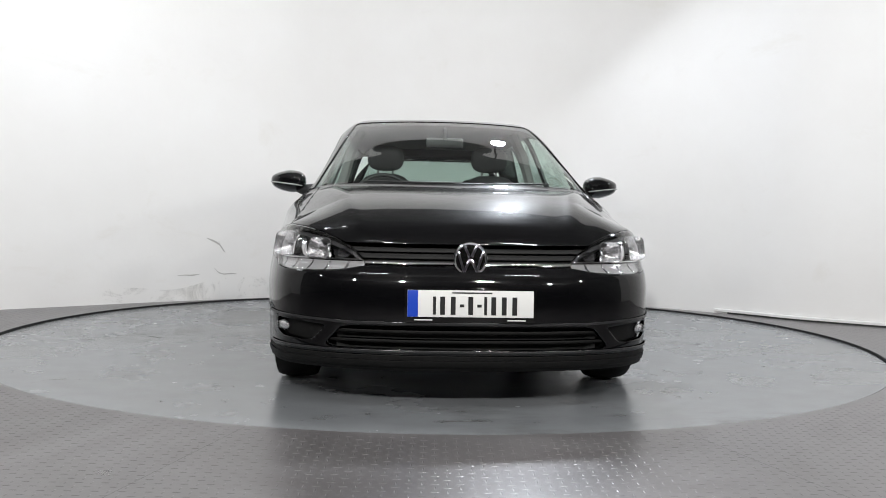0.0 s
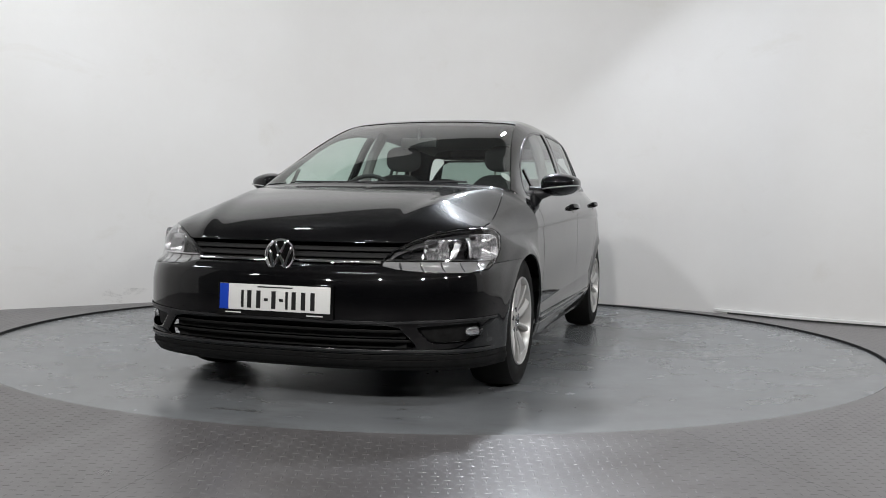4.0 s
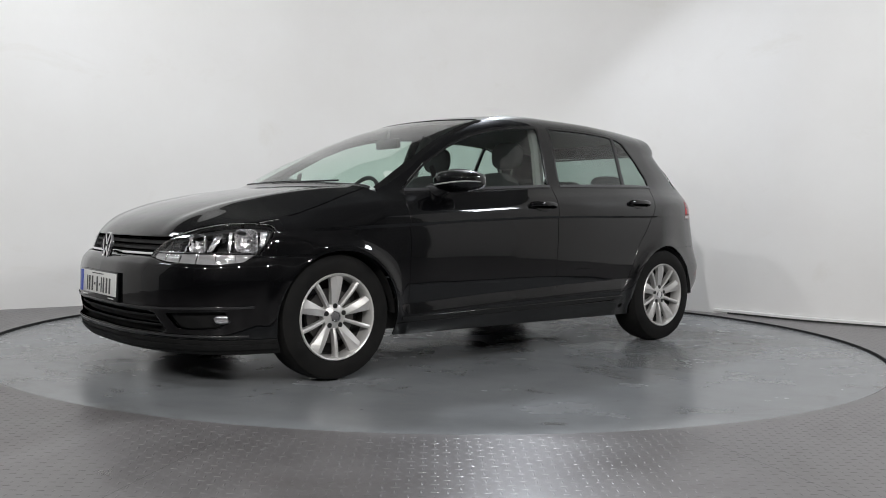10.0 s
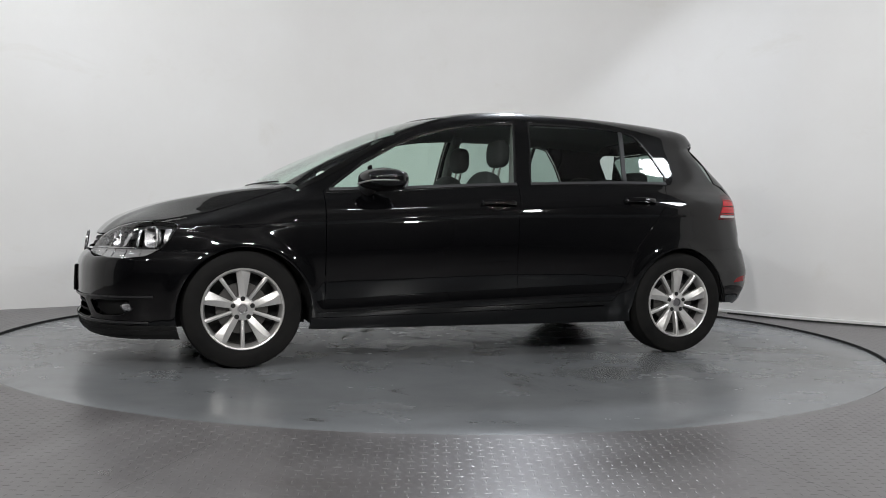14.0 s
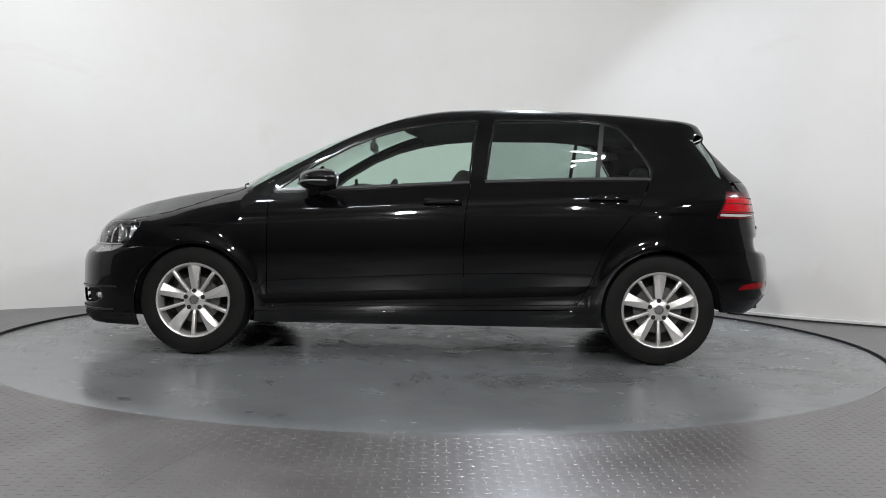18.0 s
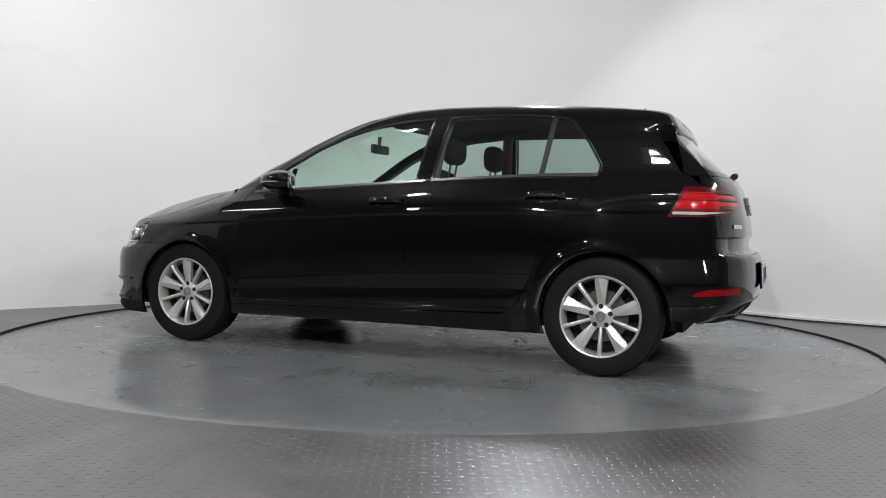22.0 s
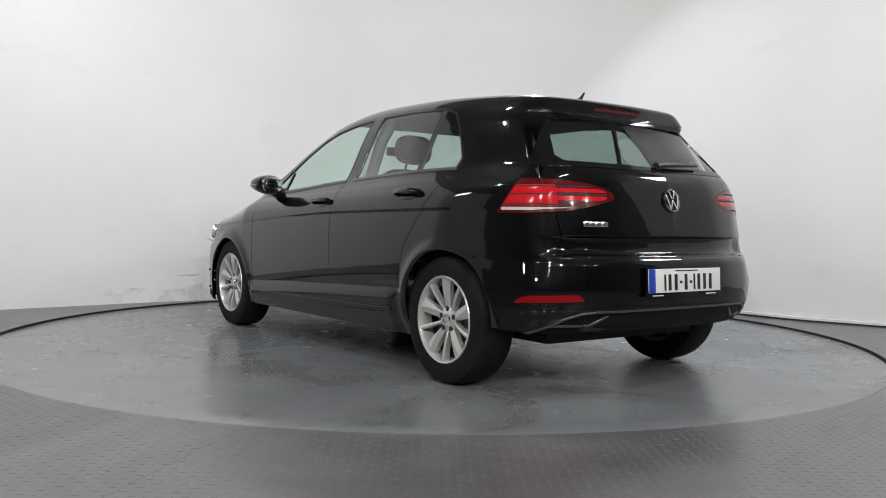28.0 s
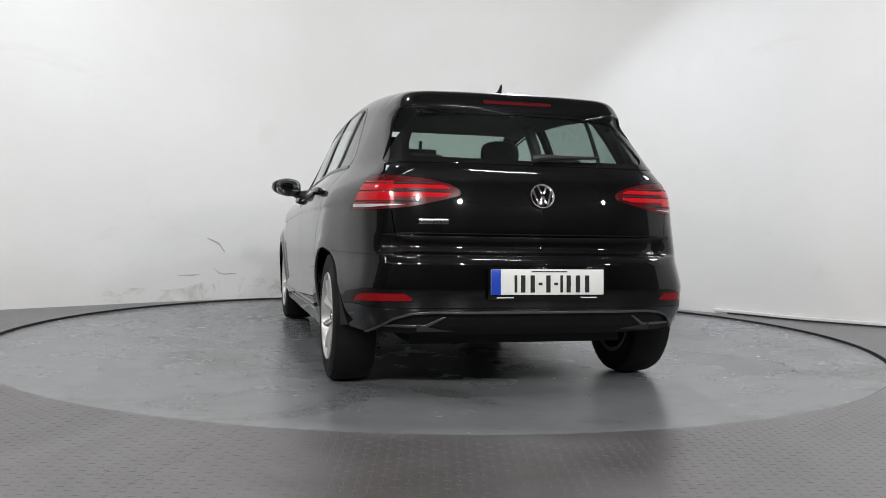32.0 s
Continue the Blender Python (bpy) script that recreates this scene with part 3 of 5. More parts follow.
tailgate_low = piece(sweep_rear, np.radians(np.linspace(-60, 60, 130)), np.linspace(0.60, 1.08, 56), [lambda x, y, z: np.abs(y) - hatch_side(z) + GAP, along("z", 0.645, -1), lamp_gap, along("z", 1.045, 1)])
both("tail_lamp", [piece(sweep_rear, REAR_H, np.linspace(0.82, 1.0, 26), [polygon(lamp_r, round_rear)])], RED, car, "red tail lamp cluster")

# ---- roof, pillars and glass
OVER_X = np.concatenate([np.linspace(-2.0, -1.66, 18), np.linspace(-1.655, -1.58, 46), np.linspace(-1.57, 1.30, 205)])
OVER_G = np.radians(np.linspace(0, 180, 170))
screen_edge = lambda x, y, z: np.abs(y) - (0.557 + 0.178 * np.clip((1.40 - z) / 0.42, 0, 1.2))
screen_top = along("x", lambda x, y, z: 0.235 - 0.10 * (np.abs(y) / 0.55) ** 2, -1)
screen_low = along("x", lambda x, y, z: 1.20 - 0.158 * (np.abs(y) / 0.7) ** 2, 1)
meets = lambda *fs: (lambda x, y, z: np.maximum.reduce([f(x, y, z) for f in fs]))
in_screen = meets(screen_edge, screen_top, lambda x, y, z: np.where(x > -0.3, -1.0, 1.0))
BACK_OPEN = [(0.0, 1.316), (0.47, 1.312), (0.525, 1.322), (0.562, 1.325), (0.60, 1.235), (0.664, 1.062), (0.655, 1.046), (0.0, 1.042)]
BACK_PANE = [(0.0, 1.300), (0.45, 1.294), (0.495, 1.275), (0.575, 1.100), (0.555, 1.074), (0.0, 1.064)]
back_glass = polygon(BACK_OPEN, frontal)
in_back = meets(back_glass, along("x", -1.45, 1))
over = [along("z", lambda x, y, z: belt(x), -1), without(in_screen), without(in_back), joined(without(polygon(glass_f, sideways, 0.013)), lambda x, y, z: np.abs(y) - 0.4), screen_low,
        joined(without(polygon(glass_r, sideways, 0.013)), lambda x, y, z: np.abs(y) - 0.4), along("x", 1.09, 1)]
skin("roof_shell", [piece(sweep_over, OVER_X, OVER_G, over)], PAINT, car, belt_seam=True)
skin("tailgate", [tailgate_low], PAINT, car)
pane = skin("windscreen", [piece(sweep_over, np.linspace(0.0, 1.30, 96), np.radians(np.linspace(1, 179, 130)), [in_screen, screen_low])], GLASS, car, "green-tinted windscreen", lift=-0.004, depth=0.0)
pane.visible_shadow = False
for o in both("door_glass", [piece(sweep_over, np.linspace(-0.32, 0.92, 80), np.radians(np.linspace(0, 66, 70)), [polygon(glass_f, sideways, 0.006)])], GLASS, car, lift=-0.006, depth=0.0) \
        + both("rear_door_glass", [piece(sweep_over, np.linspace(-1.32, -0.3, 70), np.radians(np.linspace(0, 60, 60)), [polygon(glass_r, sideways, 0.006)])], GLASS_REAR, car, lift=-0.006, depth=0.0) \
        + [skin("rear_window", [piece(sweep_rear, np.radians(np.linspace(-65, 65, 90)), np.linspace(1.0, 1.35, 40), [polygon(BACK_PANE, frontal, 0.012)])], GLASS_BACK, car, "tinted rear window", lift=-0.005, depth=0.0)]:
    o.visible_shadow = False


# ---- wheels
def wheel(x, y, side):
    w = new("wheel")
    w.parent = car
    w.matrix_basis = pose(x, y, HUB, 0, 0, 0 if side > 0 else 180)
    bm = bmesh.new()
    R = HUB
    lathe(bm, [(0.206, -0.095), (0.235, -0.103), (0.275, -0.103), (0.300, -0.094), (R - 0.006, -0.075), (R - 0.001, -0.04), (R, 0.0), (R - 0.001, 0.04), (R - 0.006, 0.075), (0.300, 0.094), (0.275, 0.103), (0.235, 0.103), (0.206, 0.095)], 72)
    part("tyre", bm, RUBBER, w)
    bm = bmesh.new()
    lathe(bm, [(0.214, 0.098), (0.210, 0.104), (0.203, 0.101), (0.196, 0.085), (0.191, 0.03)], 64)
    part("rim", bm, ALLOY, w)
    bm = bmesh.new()
    lathe(bm, [(0.191, 0.03), (0.185, -0.09), (0.206, -0.095)], 48)
    part("rim_barrel", bm, STEEL, w, "dark inner barrel of the rim")
    bm = bmesh.new()
    lathe(bm, [(0.0, 0.03), (0.135, 0.03), (0.135, 0.005), (0.0, 0.005)], 40)
    part("brake_disc", bm, STEEL, w)
    # dark disc added for the shade seen between the spokes
    bm = bmesh.new()
    lathe(bm, [(0.0, -0.02), (0.2, -0.02)], 32)
    part("wheel_shade_fill", bm, DARK, w)
    for k in range(10):
        a = math.pi / 2 + k * math.pi / 5
        wide = k % 2 == 0
        bm = bmesh.new()
        n = 8
        rows = []
        for i in range(n + 1):
            r = 0.045 + (0.200 - 0.045) * i / n
            t = i / n
            hw = (0.0150 + 0.0225 * t) if wide else (0.0075 + 0.0030 * t)
            h = 0.068 + 0.028 * math.sin(math.pi / 2 * t)
            fold = 0.004 + 0.010 * t if wide else 0.004
            ridge = hw * (0.75 - 1.1 * t) if wide else 0.0
            prof = ((-hw, h - 0.034), (-hw, h - fold), (ridge - 0.0015, h), (ridge + 0.0015, h), (hw, h - fold), (hw, h - 0.034))
            rows.append([bm.verts.new((r * math.cos(a) - q * math.sin(a), hh, r * math.sin(a) + q * math.cos(a))) for q, hh in prof])
        for p, q in zip(rows, rows[1:]):
            for j in range(5):
                bm.faces.new((p[j], p[j + 1], q[j + 1], q[j]))
        part("spoke", bm, ALLOY, w, smooth=False)
    bm = bmesh.new()
    lathe(bm, [(0.0, 0.076), (0.03, 0.076), (0.034, 0.073), (0.055, 0.072), (0.062, 0.066), (0.064, 0.03)], 40)
    part("hub", bm, ALLOY, w)
    for k in range(5):
        a = math.pi / 2 + 2 * math.pi * k / 5
        bm = bmesh.new()
        lathe(bm, [(0.0, 0.0735), (0.0125, 0.0735), (0.0135, 0.06)], 14, Matrix.Translation((0.052 * math.cos(a), 0.001, 0.052 * math.sin(a))))
        part("wheel_bolt", bm, INK, w)
    bm = bmesh.new()
    lathe(bm, [(0.0, 0.079), (0.019, 0.079), (0.021, 0.083), (0.026, 0.083), (0.029, 0.076)], 32)
    part("hub_cap", bm, CHROME, w)
    return w


for wx, wy in ((AX_F, 0.772), (AX_R, 0.760)):
    wheel(wx, wy, 1)
    wheel(wx, -wy, -1)

# ---- underside and wheel housings
bm = bmesh.new()
box(bm, 0.0, 0, 0.30, 1.9, 1.50, 0.16)
box(bm, 1.80, 0, 0.27, 0.5, 1.1, 0.16)
box(bm, -1.70, 0, 0.37, 0.5, 1.1, 0.12)
box(bm, 1.32, 0, 0.45, 0.75, 1.05, 0.5)
box(bm, -1.32, 0, 0.47, 0.75, 1.05, 0.5)
part("underbody", bm, DARK, car, smooth=False)
for wx, r in ((1.307, 0.352), (AX_R - 0.012, 0.342)):
    for s in (1, -1):
        bm = bmesh.new()
        ring = []
        for i in range(25):
            a = radians(2 + 176 * i / 24)
            ring.append([bm.verts.new((wx + r * math.cos(a), s * yy, 0.30 + r * math.sin(a))) for yy in (0.50, 0.845)])
        for p, q in zip(ring, ring[1:]):
            bm.faces.new((p[0], p[1], q[1], q[0]))
        part("arch_liner", bm, DARK, car)


# ---------------------------------------------------------------- the car's details
def spot(sweep, u, v):
    """Point and outward normal of the form on one ray."""
    o, d = sweep(np.array([float(u)]), np.array([float(v)]))
    lo, hi = np.zeros(1), np.full(1, 1.6)
    for _ in range(30):
        mid = (lo + hi) / 2
        out = shell(*(o + mid[:, None] * d).T) > 0
        hi, lo = np.where(out, mid, hi), np.where(out, lo, mid)
    p = o + hi[:, None] * d
    return Vector(p[0]), Vector(normals(p)[0])


def seat_on(p, n, up=(0, 0, 1)):
    """Pose with y along the normal and z as near up as may be."""
    y = n.normalized()
    x = y.cross(Vector(up)).normalized()
    z = x.cross(y)
    return Matrix.Translation(p) @ Matrix((x, y, z)).transposed().to_4x4()


def flip(m):
    return Matrix.Diagonal((1, -1, 1, 1)) @ m


def mirrored(name, make, material, label=""):
    """The same part on both flanks."""
    res = []
    for s in (1, -1):
        bm = bmesh.new()
        make(bm)
        if s < 0:
            bmesh.ops.transform(bm, matrix=Matrix.Diagonal((1, -1, 1, 1)), verts=bm.verts)
        res.append(part(name, bm, material, car, label))
    return res


# window frames, bars and belt strips
over_side = lambda a, b, clips: [piece(sweep_over, np.linspace(a, b, int((b - a) / 0.01)), np.radians(np.linspace(0, 66, 96)), clips)]
FRAME = principled("satin_window_frame", (0.010, 0.010, 0.0105), 0.2)
both("window_frame", over_side(-0.34, 0.95, [polygon(glass_f, sideways, 0.010), polygon(glass_f, sideways, 0.0, -1)]), FRAME, car, lift=0.001)
both("window_frame", over_side(-1.36, -0.28, [polygon(glass_r, sideways, 0.010), polygon(glass_r, sideways, 0.0, -1)]), FRAME, car, lift=0.001)
both("window_bar", over_side(-1.05, -0.92, [polygon([(-0.991, 1.375), (-1.017, 1.375), (-0.979, 1.045), (-0.953, 1.045)], sideways)]), TRIM, car, lift=0.0)
both("window_bar", over_side(0.55, 0.70, [polygon([(0.605, 0.955), (0.632, 0.955), (0.632, 1.09), (0.607, 1.10)], sideways)]), GLOSS, car, lift=0.0)
both("belt_strip", over_side(-0.24, 0.86, [along("z", lambda x, y, z: belt(x) - 0.002 + 0.0 * x, -1), along("z", lambda x, y, z: belt(x) + 0.011, 1), polygon(glass_f, sideways, 0.02)]), SATIN, car, lift=0.004)
both("belt_strip", over_side(-1.27, -0.33, [along("z", lambda x, y, z: belt(x) - 0.002, -1), along("z", lambda x, y, z: belt(x) + 0.011, 1), polygon(glass_r, sideways, 0.02)]), SATIN, car, lift=0.004)
both("door_moulding", [piece(sweep_side, SIDE_X(-0.86, 0.93), SIDE_G, [along("z", lambda x, y, z: sill_z(x) + 0.030, 1), along("z", lambda x, y, z: sill_z(x) + 0.012, -1)])], GLOSS, car, lift=0.008)
skin("cowl", [piece(sweep_over, np.linspace(0.9, 1.32, 40), np.radians(np.linspace(3, 177, 100)), [along("x", lambda x, y, z: 1.27 - 0.155 * (np.abs(y) / 0.7) ** 2, 1), along("x", lambda x, y, z: 1.18 - 0.155 * (np.abs(y) / 0.7) ** 2, -1), lambda x, y, z: np.abs(y) - 0.70])], TRIM, car, "black plastic scuttle below the windscreen", lift=-0.022)

both("windscreen_seal", [piece(sweep_over, np.linspace(0.08, 1.12, 110), np.radians(np.linspace(1, 89, 130)), [lambda x, y, z: np.abs(screen_edge(x, y, z)) - 0.008, screen_low, screen_top])], GLOSS, car, "black seal along the windscreen edge", lift=0.002, depth=0.006)
# black border of the rear window with the fins at its sides, and the brake light above it
skin("window_border", [piece(sweep_rear, np.radians(np.linspace(-66, 66, 180)), np.linspace(1.03, 1.36, 70), [polygon(BACK_OPEN, frontal, -0.003), polygon(BACK_PANE, frontal, 0.0, -1)])], GLOSS, car, "gloss black border of the rear window with side fins", lift=0.003, depth=0.008)
skin("brake_light", [piece(sweep_rear, np.radians(np.linspace(-48, 48, 60)), np.linspace(1.335, 1.375, 10), [along("z", 1.352, -1), along("z", 1.367, 1), lambda x, y, z: np.abs(y) - 0.17])], RED, car, "red high-level brake light", lift=0.002, depth=0.004)
# aerial
p, n = spot(sweep_over, -1.34, math.pi / 2)
bm = bmesh.new()
tube(bm, [p + Vector((0.06, 0, -0.006)), p + Vector((0.03, 0, 0.006)), p + Vector((-0.01, 0, 0.016)), p + Vector((-0.035, 0, 0.045)), p + Vector((-0.04, 0, 0.05))], [0.014, 0.016, 0.011, 0.005, 0.002], 10)
part("aerial", bm, TRIM, car)


# lamps in front
def bowl(bm, m, r, d, flat=0.86):
    """Rounded-square reflector bowl."""
    lathe(bm, [(r * 1.10, 0.002), (r * 1.06, 0.006), (r, 0.0), (r * 0.90, -d * 0.30), (r * 0.70, -d * 0.70), (r * 0.34, -d), (0.0, -d)], 40)
    for v in bm.verts:
        t = math.atan2(v.co.z, v.co.x)
        q = (abs(math.cos(t)) ** 5 + abs(math.sin(t)) ** 5) ** -0.2
        v.co.x *= q
        v.co.z *= q * flat
        v.co.x += 0.10 * v.co.z
    bmesh.ops.transform(bm, matrix=m, verts=bm.verts)


both("headlamp_housing", [piece(sweep_front, FRONT_H, np.linspace(0.55, 0.78, 40), [polygon(lamp_f, round_front, 0.004)])], HOUSING, car, "grey inner housing of the headlamp", lift=-0.075, depth=-0.07)
both("daylight_strip", [piece(sweep_front, FRONT_H, np.linspace(0.55, 0.78, 80), [polygon(lamp_f, round_front, -0.006), along("z", 0.621, 1)])], FROST, car, "frosted light strip along the headlamp's lower edge", lift=-0.018, depth=0.02)
both("lamp_ledge", [piece(sweep_front, FRONT_H, np.linspace(0.60, 0.65, 30), [polygon(lamp_f, round_front, -0.008), along("z", 0.6235, -1), along("z", 0.629, 1)])], CHROME, car, "chrome ledge across the headlamp", lift=-0.012, depth=0.05)
for fin in ([(1.165, 0.632), (1.205, 0.632), (1.275, 0.720), (1.225, 0.718)], [(1.50, 0.645), (1.535, 0.662), (1.565, 0.742), (1.515, 0.742)], [(0.99, 0.632), (1.01, 0.632), (1.06, 0.700), (1.045, 0.702)], [(1.30, 0.634), (1.325, 0.634), (1.335, 0.735), (1.312, 0.735)]):
    both("lamp_fin", [piece(sweep_front, FRONT_H, np.linspace(0.62, 0.76, 50), [polygon(fin, round_front)])], BOWL, car, "chrome web between the reflectors", lift=-0.026, depth=0.035)
for tick in (0.86, 0.98, 1.10, 1.22, 1.34):
    both("strip_rib", [piece(sweep_front, FRONT_H, np.linspace(0.57, 0.625, 20), [polygon([(tick, 0.58), (tick + 0.012, 0.58), (tick + 0.016, 0.62), (tick + 0.004, 0.62)], round_front), polygon(lamp_f, round_front, -0.008)])], CHROME, car, lift=-0.015, depth=0.004)
for (deg, z, rr, fl) in ((46.0, 0.650, 0.024, 0.7), (54.5, 0.667, 0.047, 0.90), (61.5, 0.690, 0.026, 0.8), (70, 0.683, 0.058, 0.86)):
    p, n = spot(sweep_front, radians(deg), z)
    n = (n * 0.35 + Vector((0.9, 0.25, 0))).normalized()
    m = seat_on(p - n * 0.028, n)
    big = rr > 0.03
    mirrored("reflector", lambda bm, m=m, rr=rr, fl=fl: bowl(bm, m, rr, 0.045, fl), BOWL if big else LAMP_GREY, "square chrome reflector bowl")
    if big:
        mirrored("bulb", lambda bm, m=m: lathe(bm, [(0.0, -0.008), (0.007, -0.012), (0.010, -0.03), (0.010, -0.045)], 14, m), SATIN)
both("lamp_bezel", [piece(sweep_front, FRONT_H, np.linspace(0.55, 0.78, 80), [polygon(lamp_f, round_front, -0.004), polygon(lamp_f, round_front, -0.02, -1), along("z", 0.62, -1)])], TRIM, car, lift=-0.03, depth=0.03)

# fog lamps
p, n = spot(sweep_front, math.atan2(0.745, 0.36), 0.324)
m = seat_on(p - n * 0.020, (n + Vector((0.25, 0, 0))).normalized())


def flat_lamp(bm, dx, dz, d):
    blob(bm, (0, 0, 0), (dx, d, dz), 2.8, 28, 12)
    bmesh.ops.transform(bm, matrix=m, verts=bm.verts)


mirrored("fog_lamp", lambda bm: flat_lamp(bm, 0.040, 0.020, 0.010), BOWL, "small fog lamp")
mirrored("fog_lens", lambda bm: flat_lamp(bm, 0.046, 0.025, 0.018), LENS)
skin("bumper_ledge", [piece(sweep_front, FRONT_F, np.linspace(0.355, 0.395, 9), [along("z", lambda x, y, z: 0.362 + 0.012 * np.clip(np.abs(y) - 0.5, 0, 1) / 0.3, -1), along("z", lambda x, y, z: 0.373 + 0.012 * np.clip(np.abs(y) - 0.5, 0, 1) / 0.3, 1), along("x", 1.76, -1)])], SATIN_BLACK, car, "thin trim line above the air intake", lift=0.006)
# lip in the same matt black, again instead of shade on paint
skin("front_lip", [piece(sweep_front, FRONT_F, np.linspace(0.18, 0.24, 7), [along("z", lambda x, y, z: 0.212 + 0.0 * y, 1), along("z", 0.185, -1), arch_f, along("x", 1.62, -1)])], MATT, car, "lower lip of the front bumper", lift=0.004)
skin("intake_lip", [piece(sweep_front, FRONT_F, np.linspace(0.238, 0.262, 5), [along("z", 0.245, -1), along("z", 0.256, 1), arch_f, along("x", 1.78, -1)])], SATIN_BLACK, car, "thin trim line below the air intake", lift=0.007)


# badges: plain ring and disc
def badge(p, n, r, name):
    m = seat_on(p, n)
    bm = bmesh.new()
    lathe(bm, [(r * 0.82, 0.002), (r * 0.88, 0.009), (r * 0.94, 0.011), (r * 0.99, 0.009), (r, 0.0)], 40, m)
    ring = part(name, bm, CHROME, car, "round chrome badge")
    bm = bmesh.new()
    lathe(bm, [(0.0, 0.005), (r * 0.6, 0.0045), (r * 0.88, 0.003)], 32, m)
    part("badge_disc", bm, GLOSS, ring)
    for (ax, az), (bx, bz) in (((-0.38, 0.80), (-0.06, 0.12)), ((0.38, 0.80), (0.06, 0.12)), ((-0.76, 0.46), (-0.38, -0.74)), ((0.76, 0.46), (0.38, -0.74)), ((-0.38, -0.74), (-0.02, -0.02)), ((0.38, -0.74), (0.02, -0.02))):
        bm = bmesh.new()
        box(bm, 0, 0.008, 0, r * 0.16, 0.007, r * math.hypot(bx - ax, bz - az), m @ pose((ax + bx) / 2 * r, 0, (az + bz) / 2 * r, 0, math.degrees(math.atan2(bx - ax, bz - az)), 0), bevel=0.0015)
        part("badge_bar", bm, CHROME, ring)
    return ring


badge(Vector((2.124, 0, 0.633)), Vector((1, 0, 0.14)).normalized(), 0.071, "badge")
p, n = spot(sweep_rear, 0.0, 0.906)
badge(p + n * 0.002, n, 0.056, "badge")
for k in range(4):
    yy = 0.565 - 0.040 * k
    p, n = spot(sweep_rear, math.atan2(yy, 0.57), 0.787)
    m = seat_on(p, n)
    bm = bmesh.new()
    box(bm, 0, 0.002, 0, 0.030, 0.006, 0.022, m, bevel=0.002)
    part("letter_bar", bm, CHROME, car, "plain chrome bar of the model script")


# number plates: plain bars where the characters stand
def plate(p, n, name):
    m = seat_on(p, n)
    bm = bmesh.new()
    box(bm, 0, 0.002, -0.008, 0.545, 0.012, 0.142, m, bevel=0.004)
    holder = part(name, bm, GLOSS, car, "number plate in a black holder")
    bm = bmesh.new()
    box(bm, 0, 0.009, 0, 0.520, 0.006, 0.110, m, bevel=0.002)
    part("plate_face", bm, PLATE_WHITE, holder, "white plate with dark bars")
    bm = bmesh.new()
    box(bm, 0.238, 0.0105, 0, 0.043, 0.006, 0.109, m, bevel=0.001)
    part("plate_band", bm, PLATE_BLUE, holder, "blue band")
    x = 0.155
    for w in (0.012, 0.033, 0.033, 0.018, 0.033, 0.018, 0.012, 0.033, 0.033, 0.033):
        bm = bmesh.new()
        box(bm, x - w / 2, 0.0125, -0.008, w * (0.60 if w > 0.02 else 1.0), 0.002, 0.012 if w == 0.018 else 0.074, m)
        part("plate_bar", bm, INK, holder, smooth=False)
        x -= w + 0.0105
    bm = bmesh.new()
    box(bm, -0.005, 0.0125, 0.045, 0.165, 0.002, 0.005, m)
    part("plate_bar", bm, INK, holder, smooth=False)
    for bx in (0.195, -0.19):
        bm = bmesh.new()
        box(bm, bx, 0.0085, -0.067, 0.075, 0.002, 0.0045, m)
        part("plate_bar", bm, PLATE_WHITE, holder, smooth=False)
    return holder


p, n = spot(sweep_front, 0.0, 0.452)
plate(p + Vector((-0.004, 0, 0)), Vector((1, 0, 0.03)), "front_plate")
p, n = spot(sweep_rear, 0.0, 0.534)
plate(p + Vector((-0.003, 0, 0)), Vector((-1, 0, 0.06)), "rear_plate")


# door handles
def handle(x, z):
    g = math.atan2(z - float(shoulder(x)) + 0.194, 0.46)
    p, n = spot(sweep_side, x, g)
    m = seat_on(p, n)
    mirrored("handle_cup", lambda bm: blob(bm, (0, 0, 0), (0.075, 0.006, 0.030), 2.2, 24, 10) or bmesh.ops.transform(bm, matrix=m @ pose(0, -0.002, 0), verts=bm.verts), GLOSS)

    def bar(bm):
        pts = [(0.108, 0.004), (0.098, 0.022), (0.06, 0.034), (0.0, 0.037), (-0.06, 0.034), (-0.098, 0.022), (-0.108, 0.004)]
        rows = []
        for a, h in pts:
            rows.append([bm.verts.new(m @ Vector((a, h + 0.006 * math.sin(t), 0.006 + 0.014 * math.cos(t)))) for t in [2 * math.pi * k / 12 for k in range(12)]])
        for u, v in zip(rows, rows[1:]):
            for k in range(12):
                bm.faces.new((u[k], u[(k + 1) % 12], v[(k + 1) % 12], v[k]))
        bm.faces.new(rows[0])
        bm.faces.new(rows[-1])
    mirrored("door_handle", bar, PAINT)


handle(-0.095, 0.888)
handle(-1.018, 0.928)


# door mirrors
def mirror_shape(q):
    k = 1.0 - 0.25 * max(0.0, q.x / 0.11)
    out = max(0.0, q.y / 0.1)
    lean = (1.0 - 0.30 * out) if q.z > 0 else (1.0 - 0.22 * out)
    return Vector((q.x - 0.034 * (q.y / 0.1), q.y * (0.95 + 0.05 * k), q.z * k * lean + 0.004 * (q.y / 0.1)))


